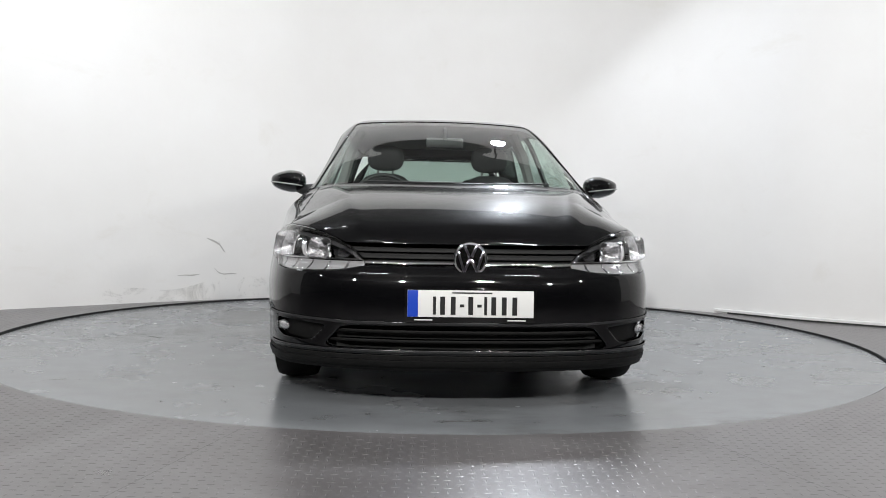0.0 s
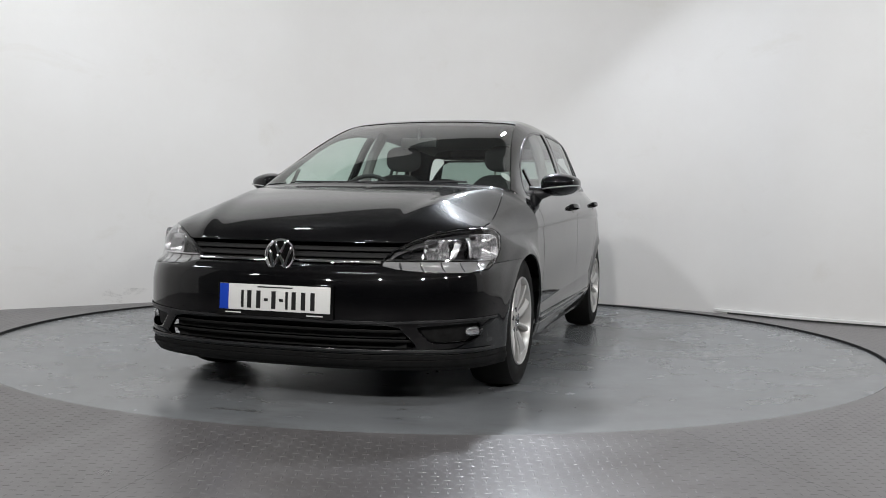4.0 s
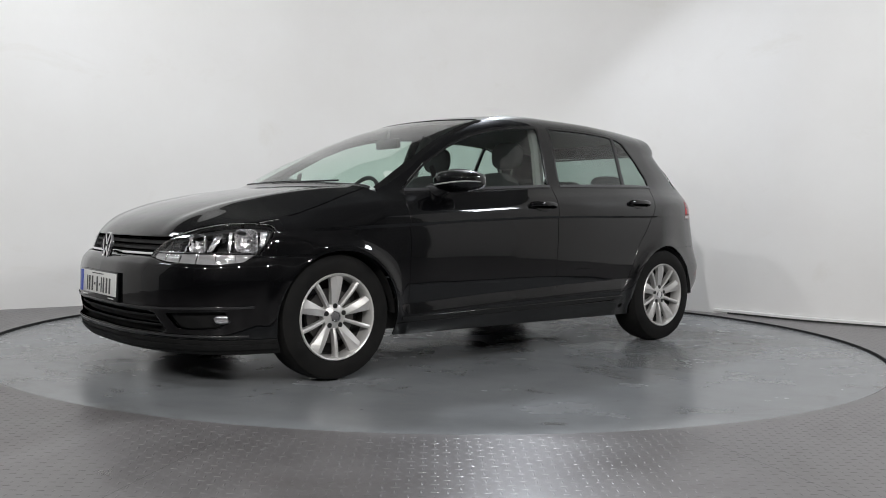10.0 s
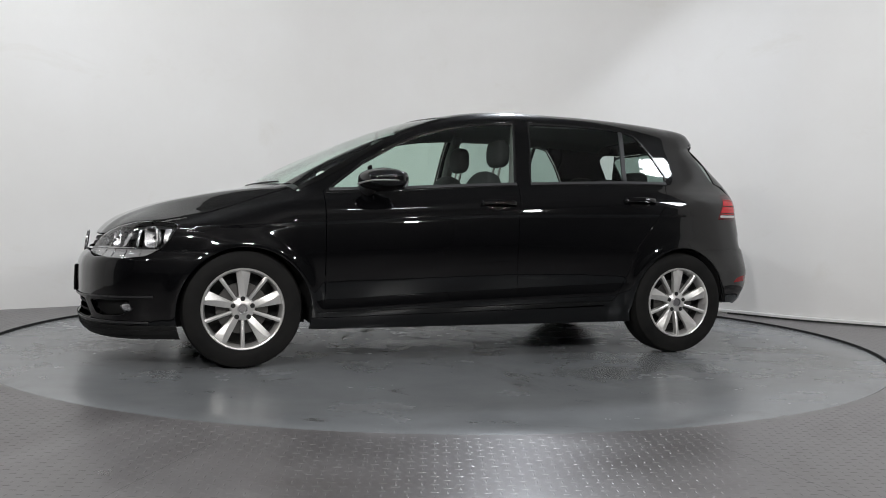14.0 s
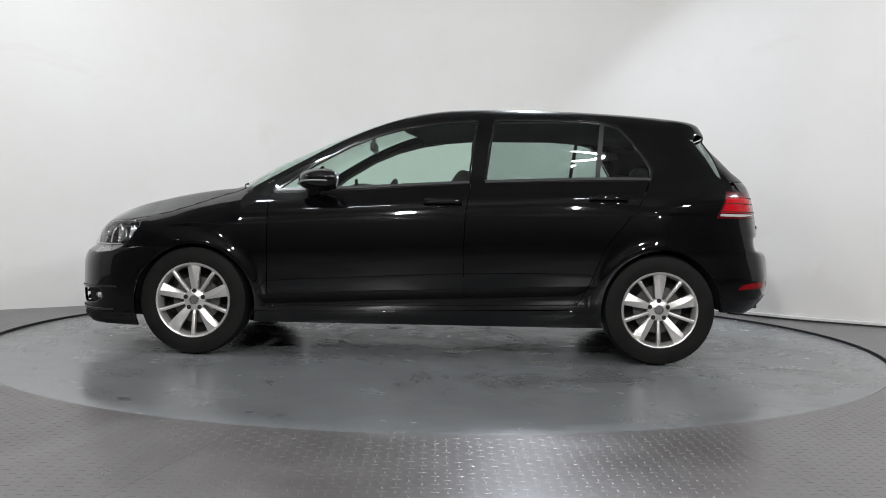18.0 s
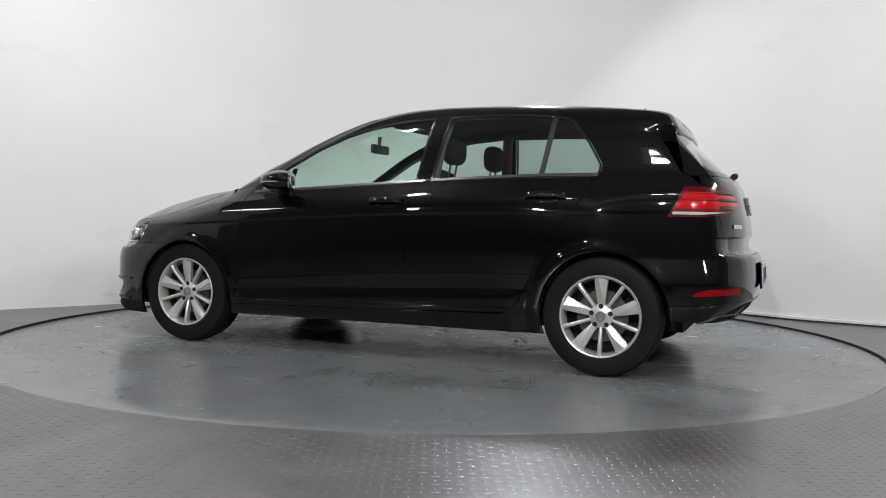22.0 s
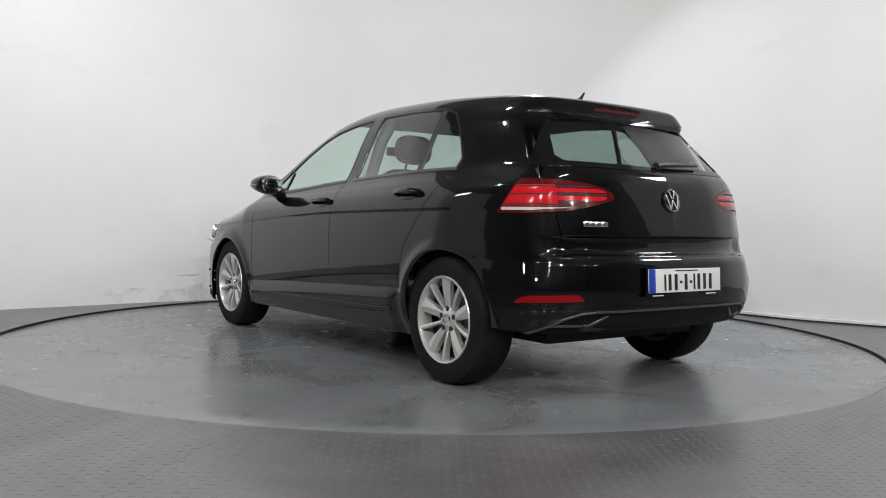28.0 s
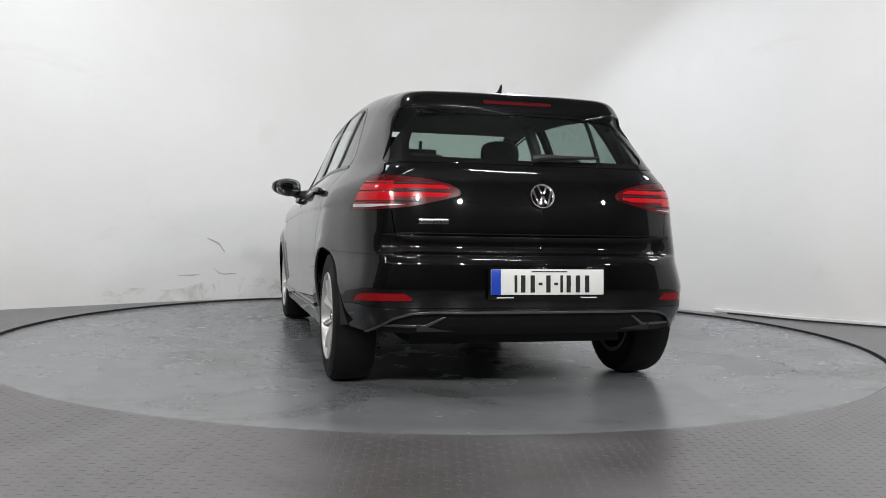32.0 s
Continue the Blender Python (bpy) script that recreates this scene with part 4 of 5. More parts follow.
mirrored("door_mirror", lambda bm: blob(bm, (0.60, 0.922, 1.008), (0.108, 0.103, 0.064), 3.0, 32, 18, mirror_shape), PAINT, "black door mirror housing")
mirrored("mirror_glass", lambda bm: blob(bm, (0.508, 0.918, 1.006), (0.012, 0.082, 0.049), 3.0, 28, 12, lambda q: Vector((q.x - 0.034 * (q.y / 0.1), q.y, q.z))), CHROME, "mirror glass")
mirrored("mirror_indicator", lambda bm: blob(bm, (0.613, 0.928, 0.990), (0.101, 0.100, 0.0065), 3.0, 32, 8, lambda q: Vector((q.x - 0.034 * (q.y / 0.1), q.y, q.z + 0.012 * (q.y / 0.1)))), AMBER, "clear indicator strip")
mirrored("mirror_foot", lambda bm: tube(bm, [(0.66, 0.760, 0.950), (0.65, 0.82, 0.955), (0.63, 0.87, 0.975)], [0.045, 0.034, 0.03], 12), TRIM)

# wipers
for y0, y1 in ((0.05, 0.60), (-0.55, 0.0)):
    pts = []
    for i in range(9):
        y = y0 + (y1 - y0) * i / 8
        p, n = spot(sweep_over, 1.232 - 0.16 * (y / 0.7) ** 2 - 0.012 * i / 8, math.atan2(0.09, y if abs(y) > 1e-4 else 1e-4))
        pts.append(p - n * 0.002)
    bm = bmesh.new()
    tube(bm, pts, 0.005, 8)
    part("wiper", bm, TRIM, car)
pts = []
for i in range(8):
    y = 0.02 - 0.36 * i / 7
    p, n = spot(sweep_rear, math.atan2(y, 0.5), 1.066 + 0.012 * i / 7)
    pts.append(p + n * (0.022 if i else 0.012))
bm = bmesh.new()
tube(bm, pts, [0.020, 0.016, 0.013, 0.010, 0.009, 0.008, 0.007, 0.006], 8)
part("rear_wiper", bm, TRIM, car)

# tail lamp inner pattern
for za, zb, mat, lab in ((0.845, 0.860, AMBER, "clear reversing strip"), (0.870, 0.876, DARK, ""), (0.893, 0.912, RED_BRIGHT, ""), (0.917, 0.922, DARK, ""), (0.930, 0.946, RED_BRIGHT, ""), (0.952, 0.957, DARK, "")):
    both("lamp_strip", [piece(sweep_rear, REAR_H, np.linspace(za - 0.005, zb + 0.005, 9), [polygon(lamp_r, round_rear, -0.012), along("z", za, -1), along("z", zb, 1), lambda x, y, z: 0.41 - np.abs(y)])], mat, car, lab, lift=0.0015, depth=0.004)
both("lamp_outer", [piece(sweep_rear, REAR_H, np.linspace(0.86, 0.98, 40), [polygon(lamp_r, round_rear, -0.010), along("z", 0.866, -1), along("z", 0.962, 1), lambda x, y, z: 0.645 - np.abs(y)])], RED_BRIGHT, car, "bright red outer part of the tail lamp", lift=0.0007, depth=0.002)
both("lamp_joint", [piece(sweep_rear, REAR_H, np.linspace(0.82, 1.0, 30), [polygon(lamp_r, round_rear, 0.001), lambda x, y, z: np.abs(np.abs(y) - hatch_side(z)) - 0.003])], DARK, car, lift=0.001, depth=0.002)

# ---------------------------------------------------------------- inside the car
screen_top_off = along("x", lambda x, y, z: 0.225 - 0.10 * (np.abs(y) / 0.55) ** 2, 1)
skin("headliner", [piece(sweep_over, np.linspace(-1.52, 0.22, 60), np.radians(np.linspace(37, 143, 56)), [screen_top_off])], LINER, car, "grey headliner", lift=-0.028, depth=0.0)
bm = bmesh.new()
rows = []
for i in range(25):
    y = -0.70 + 1.40 * i / 24
    hump = 0.05 * math.exp(-((y + 0.37) / 0.2) ** 2)
    rows.append([bm.verts.new(q) for q in ((1.15 - 0.2 * y * y, y, 0.925), (0.95, y, 0.945), (0.72, y, 0.955 + hump * 0.5), (0.58, y, 0.94 + hump), (0.50, y, 0.89 + hump), (0.50, y, 0.62), (1.10, y, 0.62))])
for a, b in zip(rows, rows[1:]):
    for j in range(7):
        bm.faces.new((a[j], a[(j + 1) % 7], b[(j + 1) % 7], b[j]))
bm.faces.new(rows[0])
bm.faces.new(rows[-1])
part("dashboard", bm, TRIM, car)
bm = bmesh.new()
m = pose(0.36, -0.37, 0.90, 0, 0, 90) @ pose(0, 0, 0, 0, 0, 0) @ pose(0, 0, 0, -22, 0, 0)
lathe(bm, [(0.185 + 0.014 * math.cos(t), 0.014 * math.sin(t)) for t in [2 * math.pi * k / 10 for k in range(10)]], 40, m, True)
for a in (0, 180, 270):
    tube(bm, [m @ Vector((0.04 * math.cos(radians(a)), 0, 0.04 * math.sin(radians(a)))), m @ Vector((0.18 * math.cos(radians(a)), 0, 0.18 * math.sin(radians(a))))], 0.018, 8)
lathe(bm, [(0.0, -0.03), (0.06, -0.028), (0.075, -0.01), (0.075, 0.03)], 24, m)
part("steering_wheel", bm, TRIM, car)


def seat(y, x, z, w, high):
    st = new("seat")
    st.parent = car
    st.matrix_basis = pose(x, y, z)
    bm = bmesh.new()
    blob(bm, (0.02, 0, 0.06), (0.27, w, 0.10), 4, 32, 14)
    part("cushion", bm, FABRIC, st)
    bm = bmesh.new()
    blob(bm, (0, 0, 0), (0.085, w, high / 2), 3.6, 32, 18, lambda q: Vector((q.x, q.y * (1.0 - 0.22 * max(0, q.z / (high / 2))), q.z)))
    bmesh.ops.transform(bm, matrix=pose(-0.31, 0, high / 2 + 0.02, 0, -18, 0), verts=bm.verts)
    part("backrest", bm, FABRIC, st)
    bm = bmesh.new()
    blob(bm, (-0.31 - 0.17 * high / 0.66, 0, high + 0.125), (0.05, 0.125, 0.088), 3.0, 26, 14)
    part("headrest", bm, FABRIC, st)
    for s in (1, -1):
        bm = bmesh.new()
        tube(bm, [(-0.30 - 0.16 * high / 0.66, s * 0.05, high - 0.04), (-0.31 - 0.17 * high / 0.66, s * 0.05, high + 0.06)], 0.007, 8)
        part("headrest_post", bm, STEEL, st)
    return st


seat(0.36, 0.18, 0.455, 0.245, 0.64)
seat(-0.36, 0.18, 0.455, 0.245, 0.64)
bench = new("rear_bench")
bench.parent = car
bm = bmesh.new()
blob(bm, (-0.82, 0, 0.50), (0.26, 0.62, 0.10), 4, 40, 14)
part("cushion", bm, FABRIC, bench)
bm = bmesh.new()
blob(bm, (0, 0, 0), (0.09, 0.63, 0.27), 4.5, 44, 18)
bmesh.ops.transform(bm, matrix=pose(-1.16, 0, 0.76, 0, -20, 0), verts=bm.verts)
part("backrest", bm, FABRIC, bench)
for y, dz in ((0.38, 0.0), (-0.38, 0.0), (0.0, -0.03)):
    bm = bmesh.new()
    blob(bm, (-1.27, y, 1.075 + dz), (0.05, 0.125, 0.06), 3.2, 24, 12)
    part("headrest", bm, FABRIC, bench)
bm = bmesh.new()
box(bm, -1.58, 0, 0.985, 0.50, 1.08, 0.02, bevel=0.006)
part("parcel_shelf", bm, TRIM, car)
bm = bmesh.new()
box(bm, 0.40, 0.0, 1.268, 0.03, 0.23, 0.062, pose(0, 0, 0), 0.012)
tube(bm, [(0.41, 0, 1.28), (0.40, 0, 1.355)], 0.012, 8)
part("interior_mirror", bm, TRIM, car)
for s in (1, -1):
    bm = bmesh.new()
    tube(bm, [(-0.27, s * 0.69, 0.60), (-0.28, s * 0.665, 1.0), (-0.31, s * 0.60, 1.25), (-0.34, s * 0.53, 1.40)], 0.035, 8)
    part("inner_pillar", bm, LINER, car)
    bm = bmesh.new()
    box(bm, 0.30, s * 0.745, 0.76, 1.12, 0.03, 0.38, bevel=0.01)
    part("door_card", bm, TRIM, car)
    bm = bmesh.new()
    box(bm, -0.75, s * 0.745, 0.79, 0.95, 0.03, 0.40, bevel=0.01)
    part("door_card", bm, TRIM, car)
# round paper disc inside the windscreen
p, n = spot(sweep_over, 0.888, math.atan2(0.115, 0.606))
bm = bmesh.new()
lathe(bm, [(0.0, 0.0), (0.031, 0.0), (0.033, -0.002)], 28, seat_on(p - n * 0.022, n))
part("permit_disc", bm, PLATE_WHITE, car, "round white paper disc")

# ---------------------------------------------------------------- the studio
R_DISC = 2.7256
disc = new("turntable")
tagged(disc, "round turntable with worn grey floor paint", "turntable")
bm = bmesh.new()
lathe(bm, [(0.0, 0.0), (0.5, 0.0), (1.2, 0.0), (1.85, 0.0), (2.2, 0.010), (2.5, 0.024), (R_DISC - 0.022, 0.034), (R_DISC - 0.014, 0.032), (R_DISC - 0.014, -0.02)], 160, Matrix.Rotation(radians(90), 4, "X"))
part("deck", bm, DISC, disc)

# floor of chequer plate around the turntable
bm = bmesh.new()
n = 160
inner = [bm.verts.new((R_DISC * math.cos(2 * math.pi * i / n), R_DISC * math.sin(2 * math.pi * i / n), PLATE)) for i in range(n)]
lower = [bm.verts.new((v.co.x, v.co.y, -0.06)) for v in inner]
outer = []
for i in range(n):
    a = 2 * math.pi * i / n
    k = 10.0 / max(abs(math.cos(a)), abs(math.sin(a)))
    outer.append(bm.verts.new((k * math.cos(a), k * math.sin(a), PLATE)))
for i in range(n):
    j = (i + 1) % n
    bm.faces.new((inner[i], inner[j], outer[j], outer[i]))
    bm.faces.new((lower[i], lower[j], inner[j], inner[i]))
floor = part("floor", bm, CHEQUER, smooth=False)
tagged(floor, "grey steel chequer plate floor around the turntable", "floor", kind="structure")
bm = bmesh.new()
box(bm, 0, 0, -0.08, 20, 20, 0.03)
tagged(part("ground", bm, DARK), "dark pit floor under the turntable", "ground", kind="structure")

# white wall that bends round the turntable
wall_plan = curve((-7.5, -2.4), (-5.0, -0.42), (-3.33, 0.87), (-2.3, 1.74), (-1.52, 2.27), (-0.8, 2.62), (0.0, 2.78), (0.9, 2.62), (1.92, 2.04), (2.55, 1.50), (2.86, 1.14), (3.42, 0.72), (5.0, -0.42), (7.5, -2.2))


def wall(name, xs, z0, z1, thick, material, label):
    bm = bmesh.new()
    pts = [Vector((x, float(wall_plan(x)), 0)) for x in xs]
    rows = []
    for i, p in enumerate(pts):
        d = pts[min(i + 1, len(pts) - 1)] - pts[max(i - 1, 0)]
        nrm = Vector((-d.y, d.x, 0)).normalized()
        rows.append([bm.verts.new(Vector((*(p + k * nrm).xy, z))) for k, z in ((0, z0), (0, z1), (thick, z1), (thick, z0))])
    for a, b in zip(rows, rows[1:]):
        for j in range(4):
            bm.faces.new((a[j], a[(j + 1) % 4], b[(j + 1) % 4], b[j]))
    bm.faces.new(rows[0])
    bm.faces.new(rows[-1])
    return tagged(part(name, bm, material), label, "wall", kind="structure")


wall("wall_back", np.linspace(-6.6, 6.4, 150), PLATE, CEIL, 0.15, WHITE_WALL, "curved white plaster wall with scuffs near the floor")
# unseen walls added for reflections; grey colour stands in for the dim front ends
for name, c, size, mat, label in (("wall_left", (-6.68, -2.4, CEIL / 2), (0.15, 1.9, CEIL), WHITE_WALL, "white studio wall"), ("wall_left_front", (-6.68, -6.3, CEIL / 2), (0.15, 5.9, CEIL), GREY_WALL, "unseen studio wall, greyed so that the car reflects it dim"),
                                  ("wall_right", (6.48, -1.95, CEIL / 2), (0.15, 1.2, CEIL), WHITE_WALL, "white studio wall"), ("wall_right_front", (6.48, -5.9, CEIL / 2), (0.15, 6.7, CEIL), GREY_WALL, "unseen studio wall, greyed so that the car reflects it dim"),
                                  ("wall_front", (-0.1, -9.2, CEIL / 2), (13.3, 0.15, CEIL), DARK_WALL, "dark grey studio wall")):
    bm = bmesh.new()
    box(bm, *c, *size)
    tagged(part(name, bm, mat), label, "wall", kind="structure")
bm = bmesh.new()
box(bm, 0, -3.0, CEIL + 0.08, 15.6, 12.8, 0.15)
tagged(part("ceiling", bm, CEILING), "dark grey painted ceiling", "ceiling", kind="structure")

for place, aim_at, watts, col in SPOTS:
    fx = new("spotlight")
    tagged(fx, "small white studio spotlight hanging from a rod", "spotlight", group="studio spotlights")
    fx.matrix_basis = pose(place[0], place[1], CEIL)
    drop = place[2] - CEIL
    m = look((0, 0, drop), (aim_at[0] - place[0], aim_at[1] - place[1], aim_at[2] - CEIL)) @ Matrix.Rotation(radians(90), 4, "X")
    bm = bmesh.new()
    tube(bm, [(0, 0, 0.0), (0, 0, drop + 0.10)], 0.012, 8)
    part("rod", bm, TRIM, fx)
    bm = bmesh.new()
    lathe(bm, [(0.0, 0.16), (0.07, 0.16), (0.10, 0.12), (0.11, -0.02), (0.10, -0.02), (0.095, 0.10), (0.0, 0.10)], 28, m)
    part("lamp_can", bm, CAN_WHITE, fx)
    data = bpy.data.lights.new("lamp", "AREA")
    data.shape, data.size, data.energy, data.color = "DISK", 0.21, watts, col
    lamp = new("lamp", data)
    lamp.parent = fx
    lamp.matrix_basis = look((0, 0, drop), (aim_at[0] - place[0], aim_at[1] - place[1], aim_at[2] - CEIL))
for bx, by, bz, watts in BATTENS:
    fx = new("batten_light")
    tagged(fx, "long white fluorescent batten light, switched on", "ceiling light", group="batten lights")
    fx.matrix_basis = pose(bx, by, CEIL)
    bm = bmesh.new()
    box(bm, 0, 0, bz - CEIL + 0.05, 1.30, 0.12, 0.06, bevel=0.01)
    part("housing", bm, CAN_WHITE, fx)
    for sx in (-0.5, 0.5):
        bm = bmesh.new()
        tube(bm, [(sx, 0, bz - CEIL + 0.07), (sx, 0, 0.0)], 0.006, 6)
        part("hanger", bm, TRIM, fx)
    data = bpy.data.lights.new("tube", "AREA")
    data.shape, data.size, data.size_y, data.energy, data.color = "RECTANGLE", 0.9, 0.05, watts, (0.95, 0.98, 1.0)
    lamp = new("tube", data)
    lamp.parent = fx
    lamp.matrix_basis = pose(0, 0, bz - CEIL)

for place, aim_at, watts in PANELS:
    fx = new("panel_light")
    tagged(fx, "square white studio light panel on a rod, switched on", "studio light", group="light panels")
    fx.matrix_basis = pose(place[0], place[1], CEIL)
    drop = place[2] - CEIL
    m = look((0, 0, drop), (aim_at[0] - place[0], aim_at[1] - place[1], aim_at[2] - CEIL))
    bm = bmesh.new()
    tube(bm, [(0, 0, 0.0), (0, 0, drop + 0.05)], 0.012, 8)
    part("rod", bm, TRIM, fx)
    bm = bmesh.new()
    box(bm, 0, 0, 0.05, 0.58, 0.44, 0.08, m, bevel=0.012)
    part("housing", bm, CAN_WHITE, fx)
    data = bpy.data.lights.new("panel", "AREA")
    data.shape, data.size, data.size_y, data.energy, data.color = "RECTANGLE", 0.52, 0.38, watts, COOL
    lamp = new("panel", data)
    lamp.parent = fx
    lamp.matrix_basis = m

# raised treads of the chequer plate, alternating in two directions
rng = random.Random(4)
tread_v, tread_f = [], []
PITCH = 0.0365
shape = [(-0.015, 0.0, 0.0), (-0.008, -0.0032, 0.0), (0.008, -0.0032, 0.0), (0.015, 0.0, 0.0), (0.008, 0.0032, 0.0), (-0.008, 0.0032, 0.0), (-0.008, 0.0, 0.0015), (0.008, 0.0, 0.0015)]
faces = [(0, 1, 6), (1, 2, 7, 6), (2, 3, 7), (3, 4, 7), (4, 5, 6, 7), (5, 0, 6)]
for iy in range(-129, 68):
    for ix in range(-144, 144):
        x, y = ix * PITCH + 0.01, iy * PITCH
        rad = math.hypot(x, y)
        if rad < R_DISC + 0.03 or y > float(wall_plan(x)) - 0.05 or abs(x) > 1.2 + (y + 5.661) * 0.62:
            continue
        a = math.pi / 2 * ((ix + iy) % 2) + 0.02
        c, s_ = math.cos(a), math.sin(a)
        b = len(tread_v)
        tread_v += [(x + c * px - s_ * py, y + s_ * px + c * py, PLATE - 0.0003 + pz) for px, py, pz in shape]
        tread_f += [tuple(b + k for k in f) for f in faces]
me = bpy.data.meshes.new("floor_treads")
me.from_pydata(tread_v, [], tread_f)
me.polygons.foreach_set("use_smooth", [True] * len(me.polygons))
me.materials.append(CHEQUER)
tagged(new("floor_treads", me), "raised diamond treads of the steel floor plate", "floor treads", kind="stuff")

# dark edge round the pit
bm = bmesh.new()
lathe(bm, [(R_DISC - 0.001, PLATE - 0.001), (R_DISC - 0.007, PLATE - 0.003), (R_DISC - 0.007, PLATE - 0.034), (R_DISC - 0.001, PLATE - 0.036)], 160, Matrix.Rotation(radians(90), 4, "X"))
tagged(part("trim", bm, DARK), "dark edge round the turntable pit", "edge trim", kind="structure")

# seams, centre cover and scuffs of the deck
SEAM = principled("dark_seam", (0.05, 0.05, 0.05), 0.6)


dish = lambda q: np.interp(q, [1.85, 2.2, 2.5, R_DISC - 0.022], [0.0, 0.010, 0.024, 0.034])


def strip(name, pts, w, material, parent, z=0.0012):
    bm = bmesh.new()
    pts = [Vector((*p, z + float(dish(math.hypot(*p))))) for p in pts]
    rows = []
    for i, p in enumerate(pts):
        d = (pts[min(i + 1, len(pts) - 1)] - pts[max(i - 1, 0)]).normalized()
        nrm = Vector((-d.y, d.x, 0)) * w * (0.4 if i in (0, len(pts) - 1) else rng.uniform(0.6, 1.2))
        rows.append((bm.verts.new(p + nrm), bm.verts.new(p - nrm)))
    for a, b in zip(rows, rows[1:]):
        bm.faces.new((a[0], a[1], b[1], b[0]))
    return part(name, bm, material, parent, smooth=False)


for rad in (0.61,):
    strip("cover_ring", [(rad * math.cos(2 * math.pi * k / 72), rad * math.sin(2 * math.pi * k / 72)) for k in range(73)], 0.003, SEAM, disc)
for a in (12, 57, 102, 147, 192, 237, 282, 327):
    c, s_ = math.cos(radians(a)), math.sin(radians(a))
    strip("seam", [(k * c, k * s_) for k in np.linspace(0.63, 0.8 + 0.004 * (a * 7 % 90), 12)], 0.0012, SEAM, disc)
DIRT = mottled(principled("dried_dirt", (0.09, 0.085, 0.075), 0.85), (0.06, 0.056, 0.05), (0.13, 0.12, 0.105), 30, (0.7, 0.95))
for k in range(48):
    a, rad = rng.uniform(0, 2 * math.pi), 0.61 + rng.uniform(-0.25, 0.25) * rng.random()
    span = rng.uniform(0.04, 0.16)
    pts = [((rad + rng.uniform(-0.006, 0.006)) * math.cos(a + span * j / 6), (rad + rng.uniform(-0.006, 0.006)) * math.sin(a + span * j / 6)) for j in range(7)]
    strip("dirt_patch", pts, rng.uniform(0.003, 0.011), DIRT, disc)
for k in range(80):
    a, rad = rng.uniform(0, 2 * math.pi), R_DISC * math.sqrt(rng.uniform(0.02, 0.72))
    x, y = rad * math.cos(a), rad * math.sin(a)
    t = rng.uniform(0, math.pi)
    pts = []
    for j in range(rng.randint(3, 7)):
        pts.append((x, y))
        t += rng.uniform(-0.5, 0.5)
        x, y = x + 0.02 * math.cos(t), y + 0.02 * math.sin(t)
    strip("scuff", pts, rng.uniform(0.001, 0.0035), SEAM if k % 2 else DIRT, disc)

# cracks in the plaster and dirt at its foot
CRACK = principled("crack_shadow", (0.46, 0.45, 0.43), 0.9)
back = bpy.data.objects["wall_back"]


def crack(pts, w):
    bm = bmesh.new()
    rows = []
    for i, (x, z) in enumerate(pts):
        q = Vector((x, float(wall_plan(x)), z))
        d = Vector((0.02, float(wall_plan(x + 0.02) - wall_plan(x)), 0)).normalized()
        nrm = Vector((d.y, -d.x, 0))
        h = w * (0.3 if i in (0, len(pts) - 1) else rng.uniform(0.5, 1.2))
        rows.append((bm.verts.new(q + nrm * 0.003 + Vector((0, 0, h))), bm.verts.new(q + nrm * 0.003 - Vector((0, 0, h)))))
    for a, b in zip(rows, rows[1:]):
        bm.faces.new((a[0], a[1], b[1], b[0]))
    part("crack", bm, CRACK, back, smooth=False)


crack([(-2.04, 0.60), (-1.99, 0.575), (-1.945, 0.545), (-1.92, 0.50), (-1.90, 0.47)], 0.012)
crack([(-1.95, 0.57), (-1.935, 0.52), (-1.915, 0.50)], 0.006)
crack([(-2.25, 0.27), (-2.20, 0.275), (-2.15, 0.27), (-2.09, 0.28)], 0.006)
crack([(-1.98, 0.33), (-1.95, 0.29), (-1.91, 0.275), (-1.85, 0.28), (-1.81, 0.275)], 0.007)
FILM = bpy.data.materials.new("wall_dirt")
FILM.use_nodes = True
_clear = node(FILM, "ShaderNodeBsdfTransparent")
_mix = node(FILM, "ShaderNodeMixShader")
_tc = node(FILM, "ShaderNodeTexCoord")
_nz = node(FILM, "ShaderNodeTexNoise", Scale=4.2, Detail=8.0, Roughness=0.68, Distortion=0.8)
_mr = node(FILM, "ShaderNodeMapRange")
_mr.inputs[1].default_value, _mr.inputs[2].default_value, _mr.inputs[4].default_value = 0.50, 0.72, 0.30
_pb = FILM.node_tree.nodes["Principled BSDF"]
_pb.inputs["Base Color"].default_value, _pb.inputs["Roughness"].default_value = (0.42, 0.40, 0.33, 1), 0.9
link(FILM, _tc.outputs["Object"], _nz.inputs["Vector"])
link(FILM, _nz.outputs[0], _mr.inputs[0])
link(FILM, _mr.outputs[0], _mix.inputs[0])
link(FILM, _clear.outputs[0], _mix.inputs[1])
link(FILM, _pb.outputs[0], _mix.inputs[2])
link(FILM, _mix.outputs[0], FILM.node_tree.nodes["Material Output"].inputs[0])


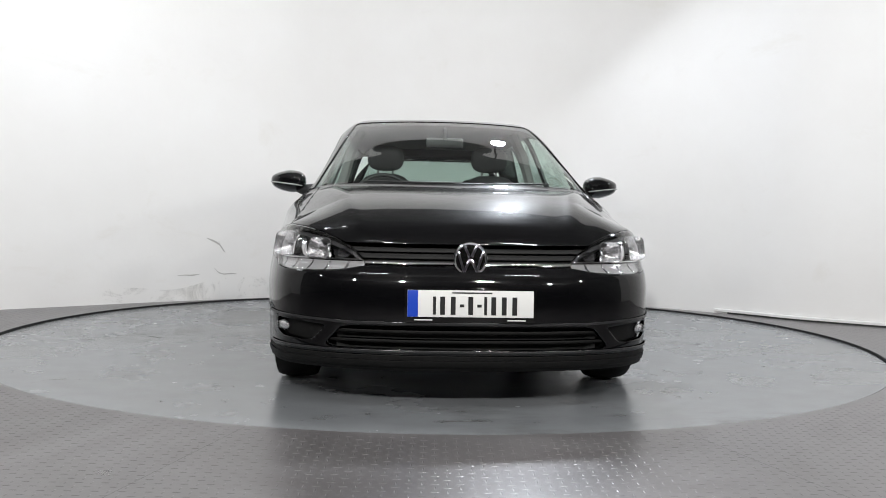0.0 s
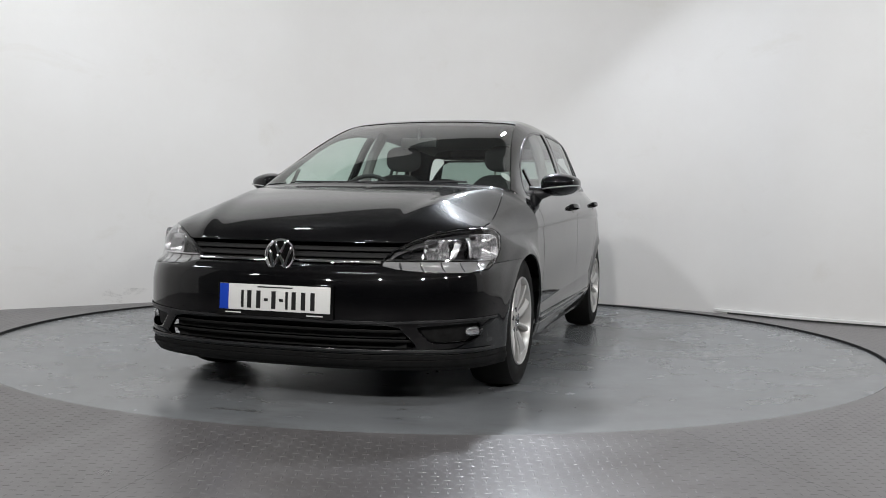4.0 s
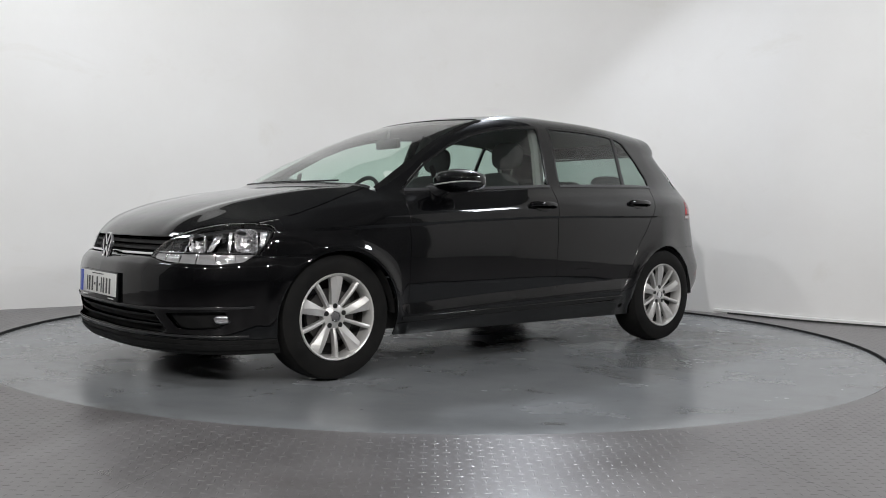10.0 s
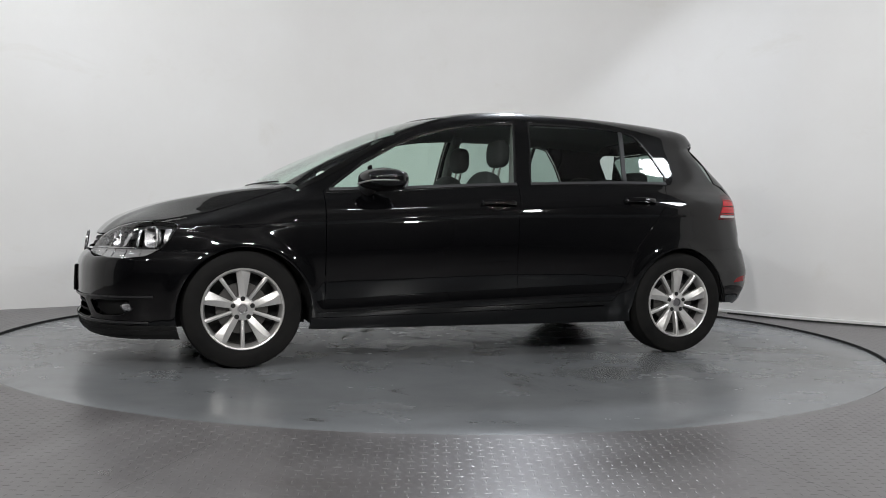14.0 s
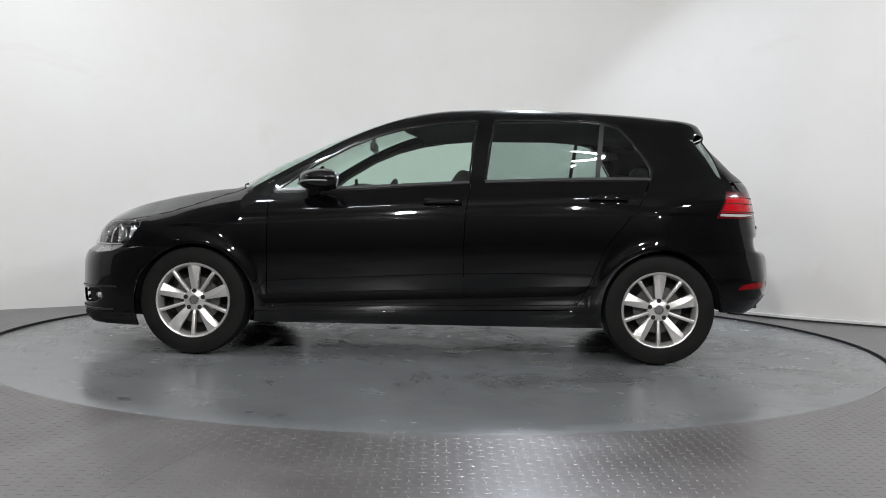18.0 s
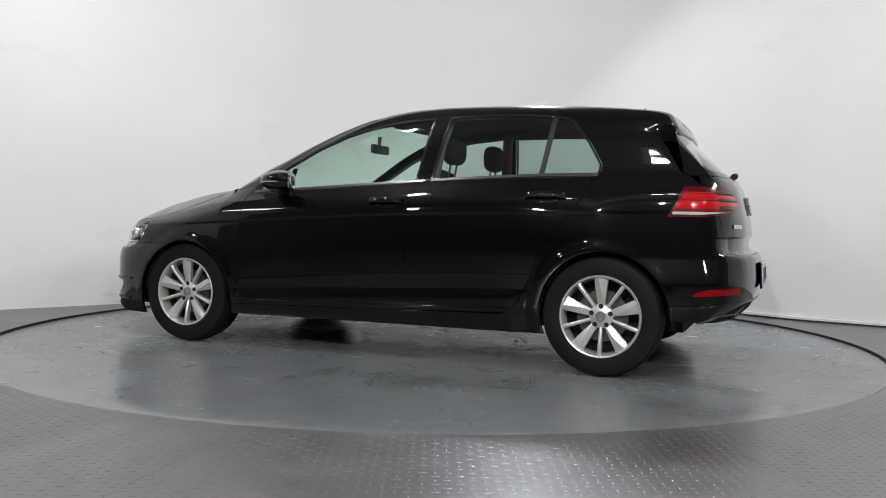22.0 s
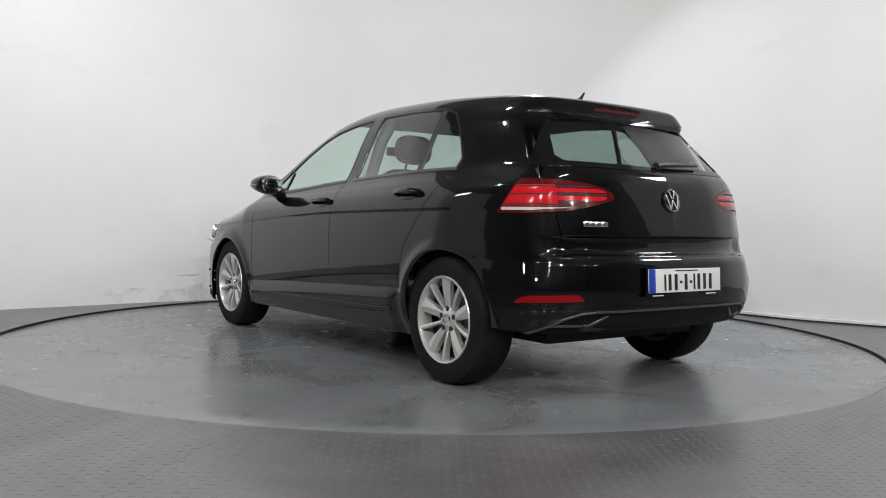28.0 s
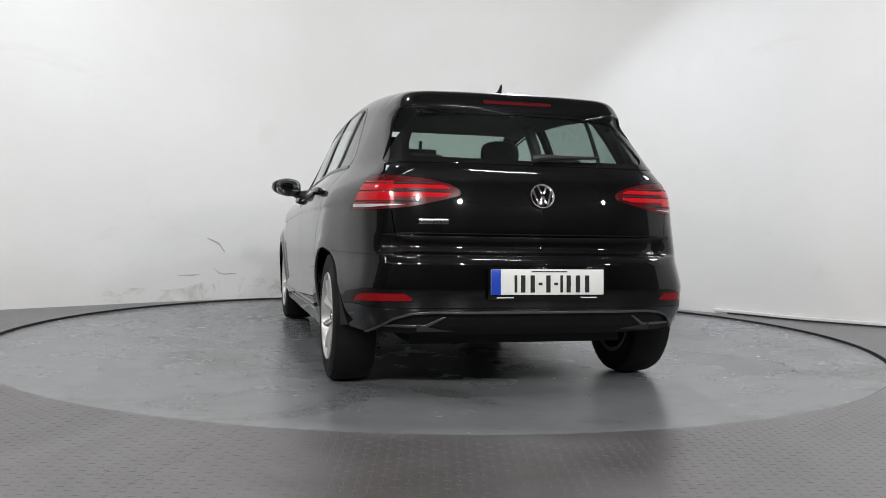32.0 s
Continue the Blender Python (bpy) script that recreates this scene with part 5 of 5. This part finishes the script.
def along_wall(name, x0, x1, top, bottom, out, material):
    """A thin layer on the wall; top(x) gives its height."""
    bm = bmesh.new()
    rows = []
    for x in np.linspace(x0, x1, 40):
        d = Vector((0.02, float(wall_plan(x + 0.02) - wall_plan(x)), 0)).normalized()
        q, nrm = Vector((x, float(wall_plan(x)), 0)), Vector((d.y, -d.x, 0))
        h = top(x)
        rows.append([bm.verts.new(Vector((*(q + nrm * k).xy, z))) for k, z in ((0.0015, h), (out, h - min(0.003, out)), (out, bottom))])
    for a, b in zip(rows, rows[1:]):
        for j in range(2):
            bm.faces.new((a[j], a[j + 1], b[j + 1], b[j]))
    return part(name, bm, material, back)


along_wall("dirt_film", -2.75, -0.9, lambda x: 0.16 + 0.10 * math.exp(-((x + 1.7) / 0.4) ** 2) + 0.02 * math.sin(9 * x), PLATE + 0.002, 0.002, FILM)
along_wall("skirting_board", 2.42, 4.4, lambda x: 0.085, PLATE + 0.016, 0.02, WHITE_WALL)
# dark strip as the shade under the wall; faint joints between the floor sheets
bm = bmesh.new()
rows = []
for x in np.linspace(2.5, 4.4, 30):
    d = Vector((0.02, float(wall_plan(x + 0.02) - wall_plan(x)), 0)).normalized()
    q = Vector((x, float(wall_plan(x)), PLATE)) + Vector((d.y, -d.x, 0)) * 0.006
    rows.append((bm.verts.new(q), bm.verts.new(q + Vector((0, 0, 0.013)))))
for a, b in zip(rows, rows[1:]):
    bm.faces.new((a[0], a[1], b[1], b[0]))
tagged(part("gap_shade", bm, SEAM, smooth=False), "dark strip standing for the shaded gap along the foot of the wall", "wall base", kind="structure")
for a in (-38, -71, -104, -139, -168, 8, 40, 150):
    c, s_ = math.cos(radians(a)), math.sin(radians(a))
    bm = bmesh.new()
    for k, w in ((R_DISC + 0.02, 0.0007),):
        e = Vector((-s_, c, 0)) * w
        q0, q1 = Vector((k * c, k * s_, PLATE + 0.0012)), Vector((4.4 * c, 4.4 * s_, PLATE + 0.0012))
        if q1.y > float(wall_plan(q1.x)) - 0.02:
            q1 = q0 + (q1 - q0) * 0.12
        bm.faces.new([bm.verts.new(v) for v in (q0 - e, q1 - e, q1 + e, q0 + e)])
    part("plate_joint", bm, SEAM, floor, smooth=False)


# ---------------------------------------------------------------- movement
OFF = (0.018, 0.018)
for ob in list(car.children):
    ob.matrix_basis = Matrix.Translation((*OFF, 0)) @ ob.matrix_basis


def motions():
    turn = curve(*[(t, -a) for t, a in TURN])
    rows = [(float(t), pose(0, 0, 0, 0, 0, -float(turn(t)))) for t in np.linspace(0, 32, 17)]
    walk(disc, rows)
    walk(car, rows)


motions()
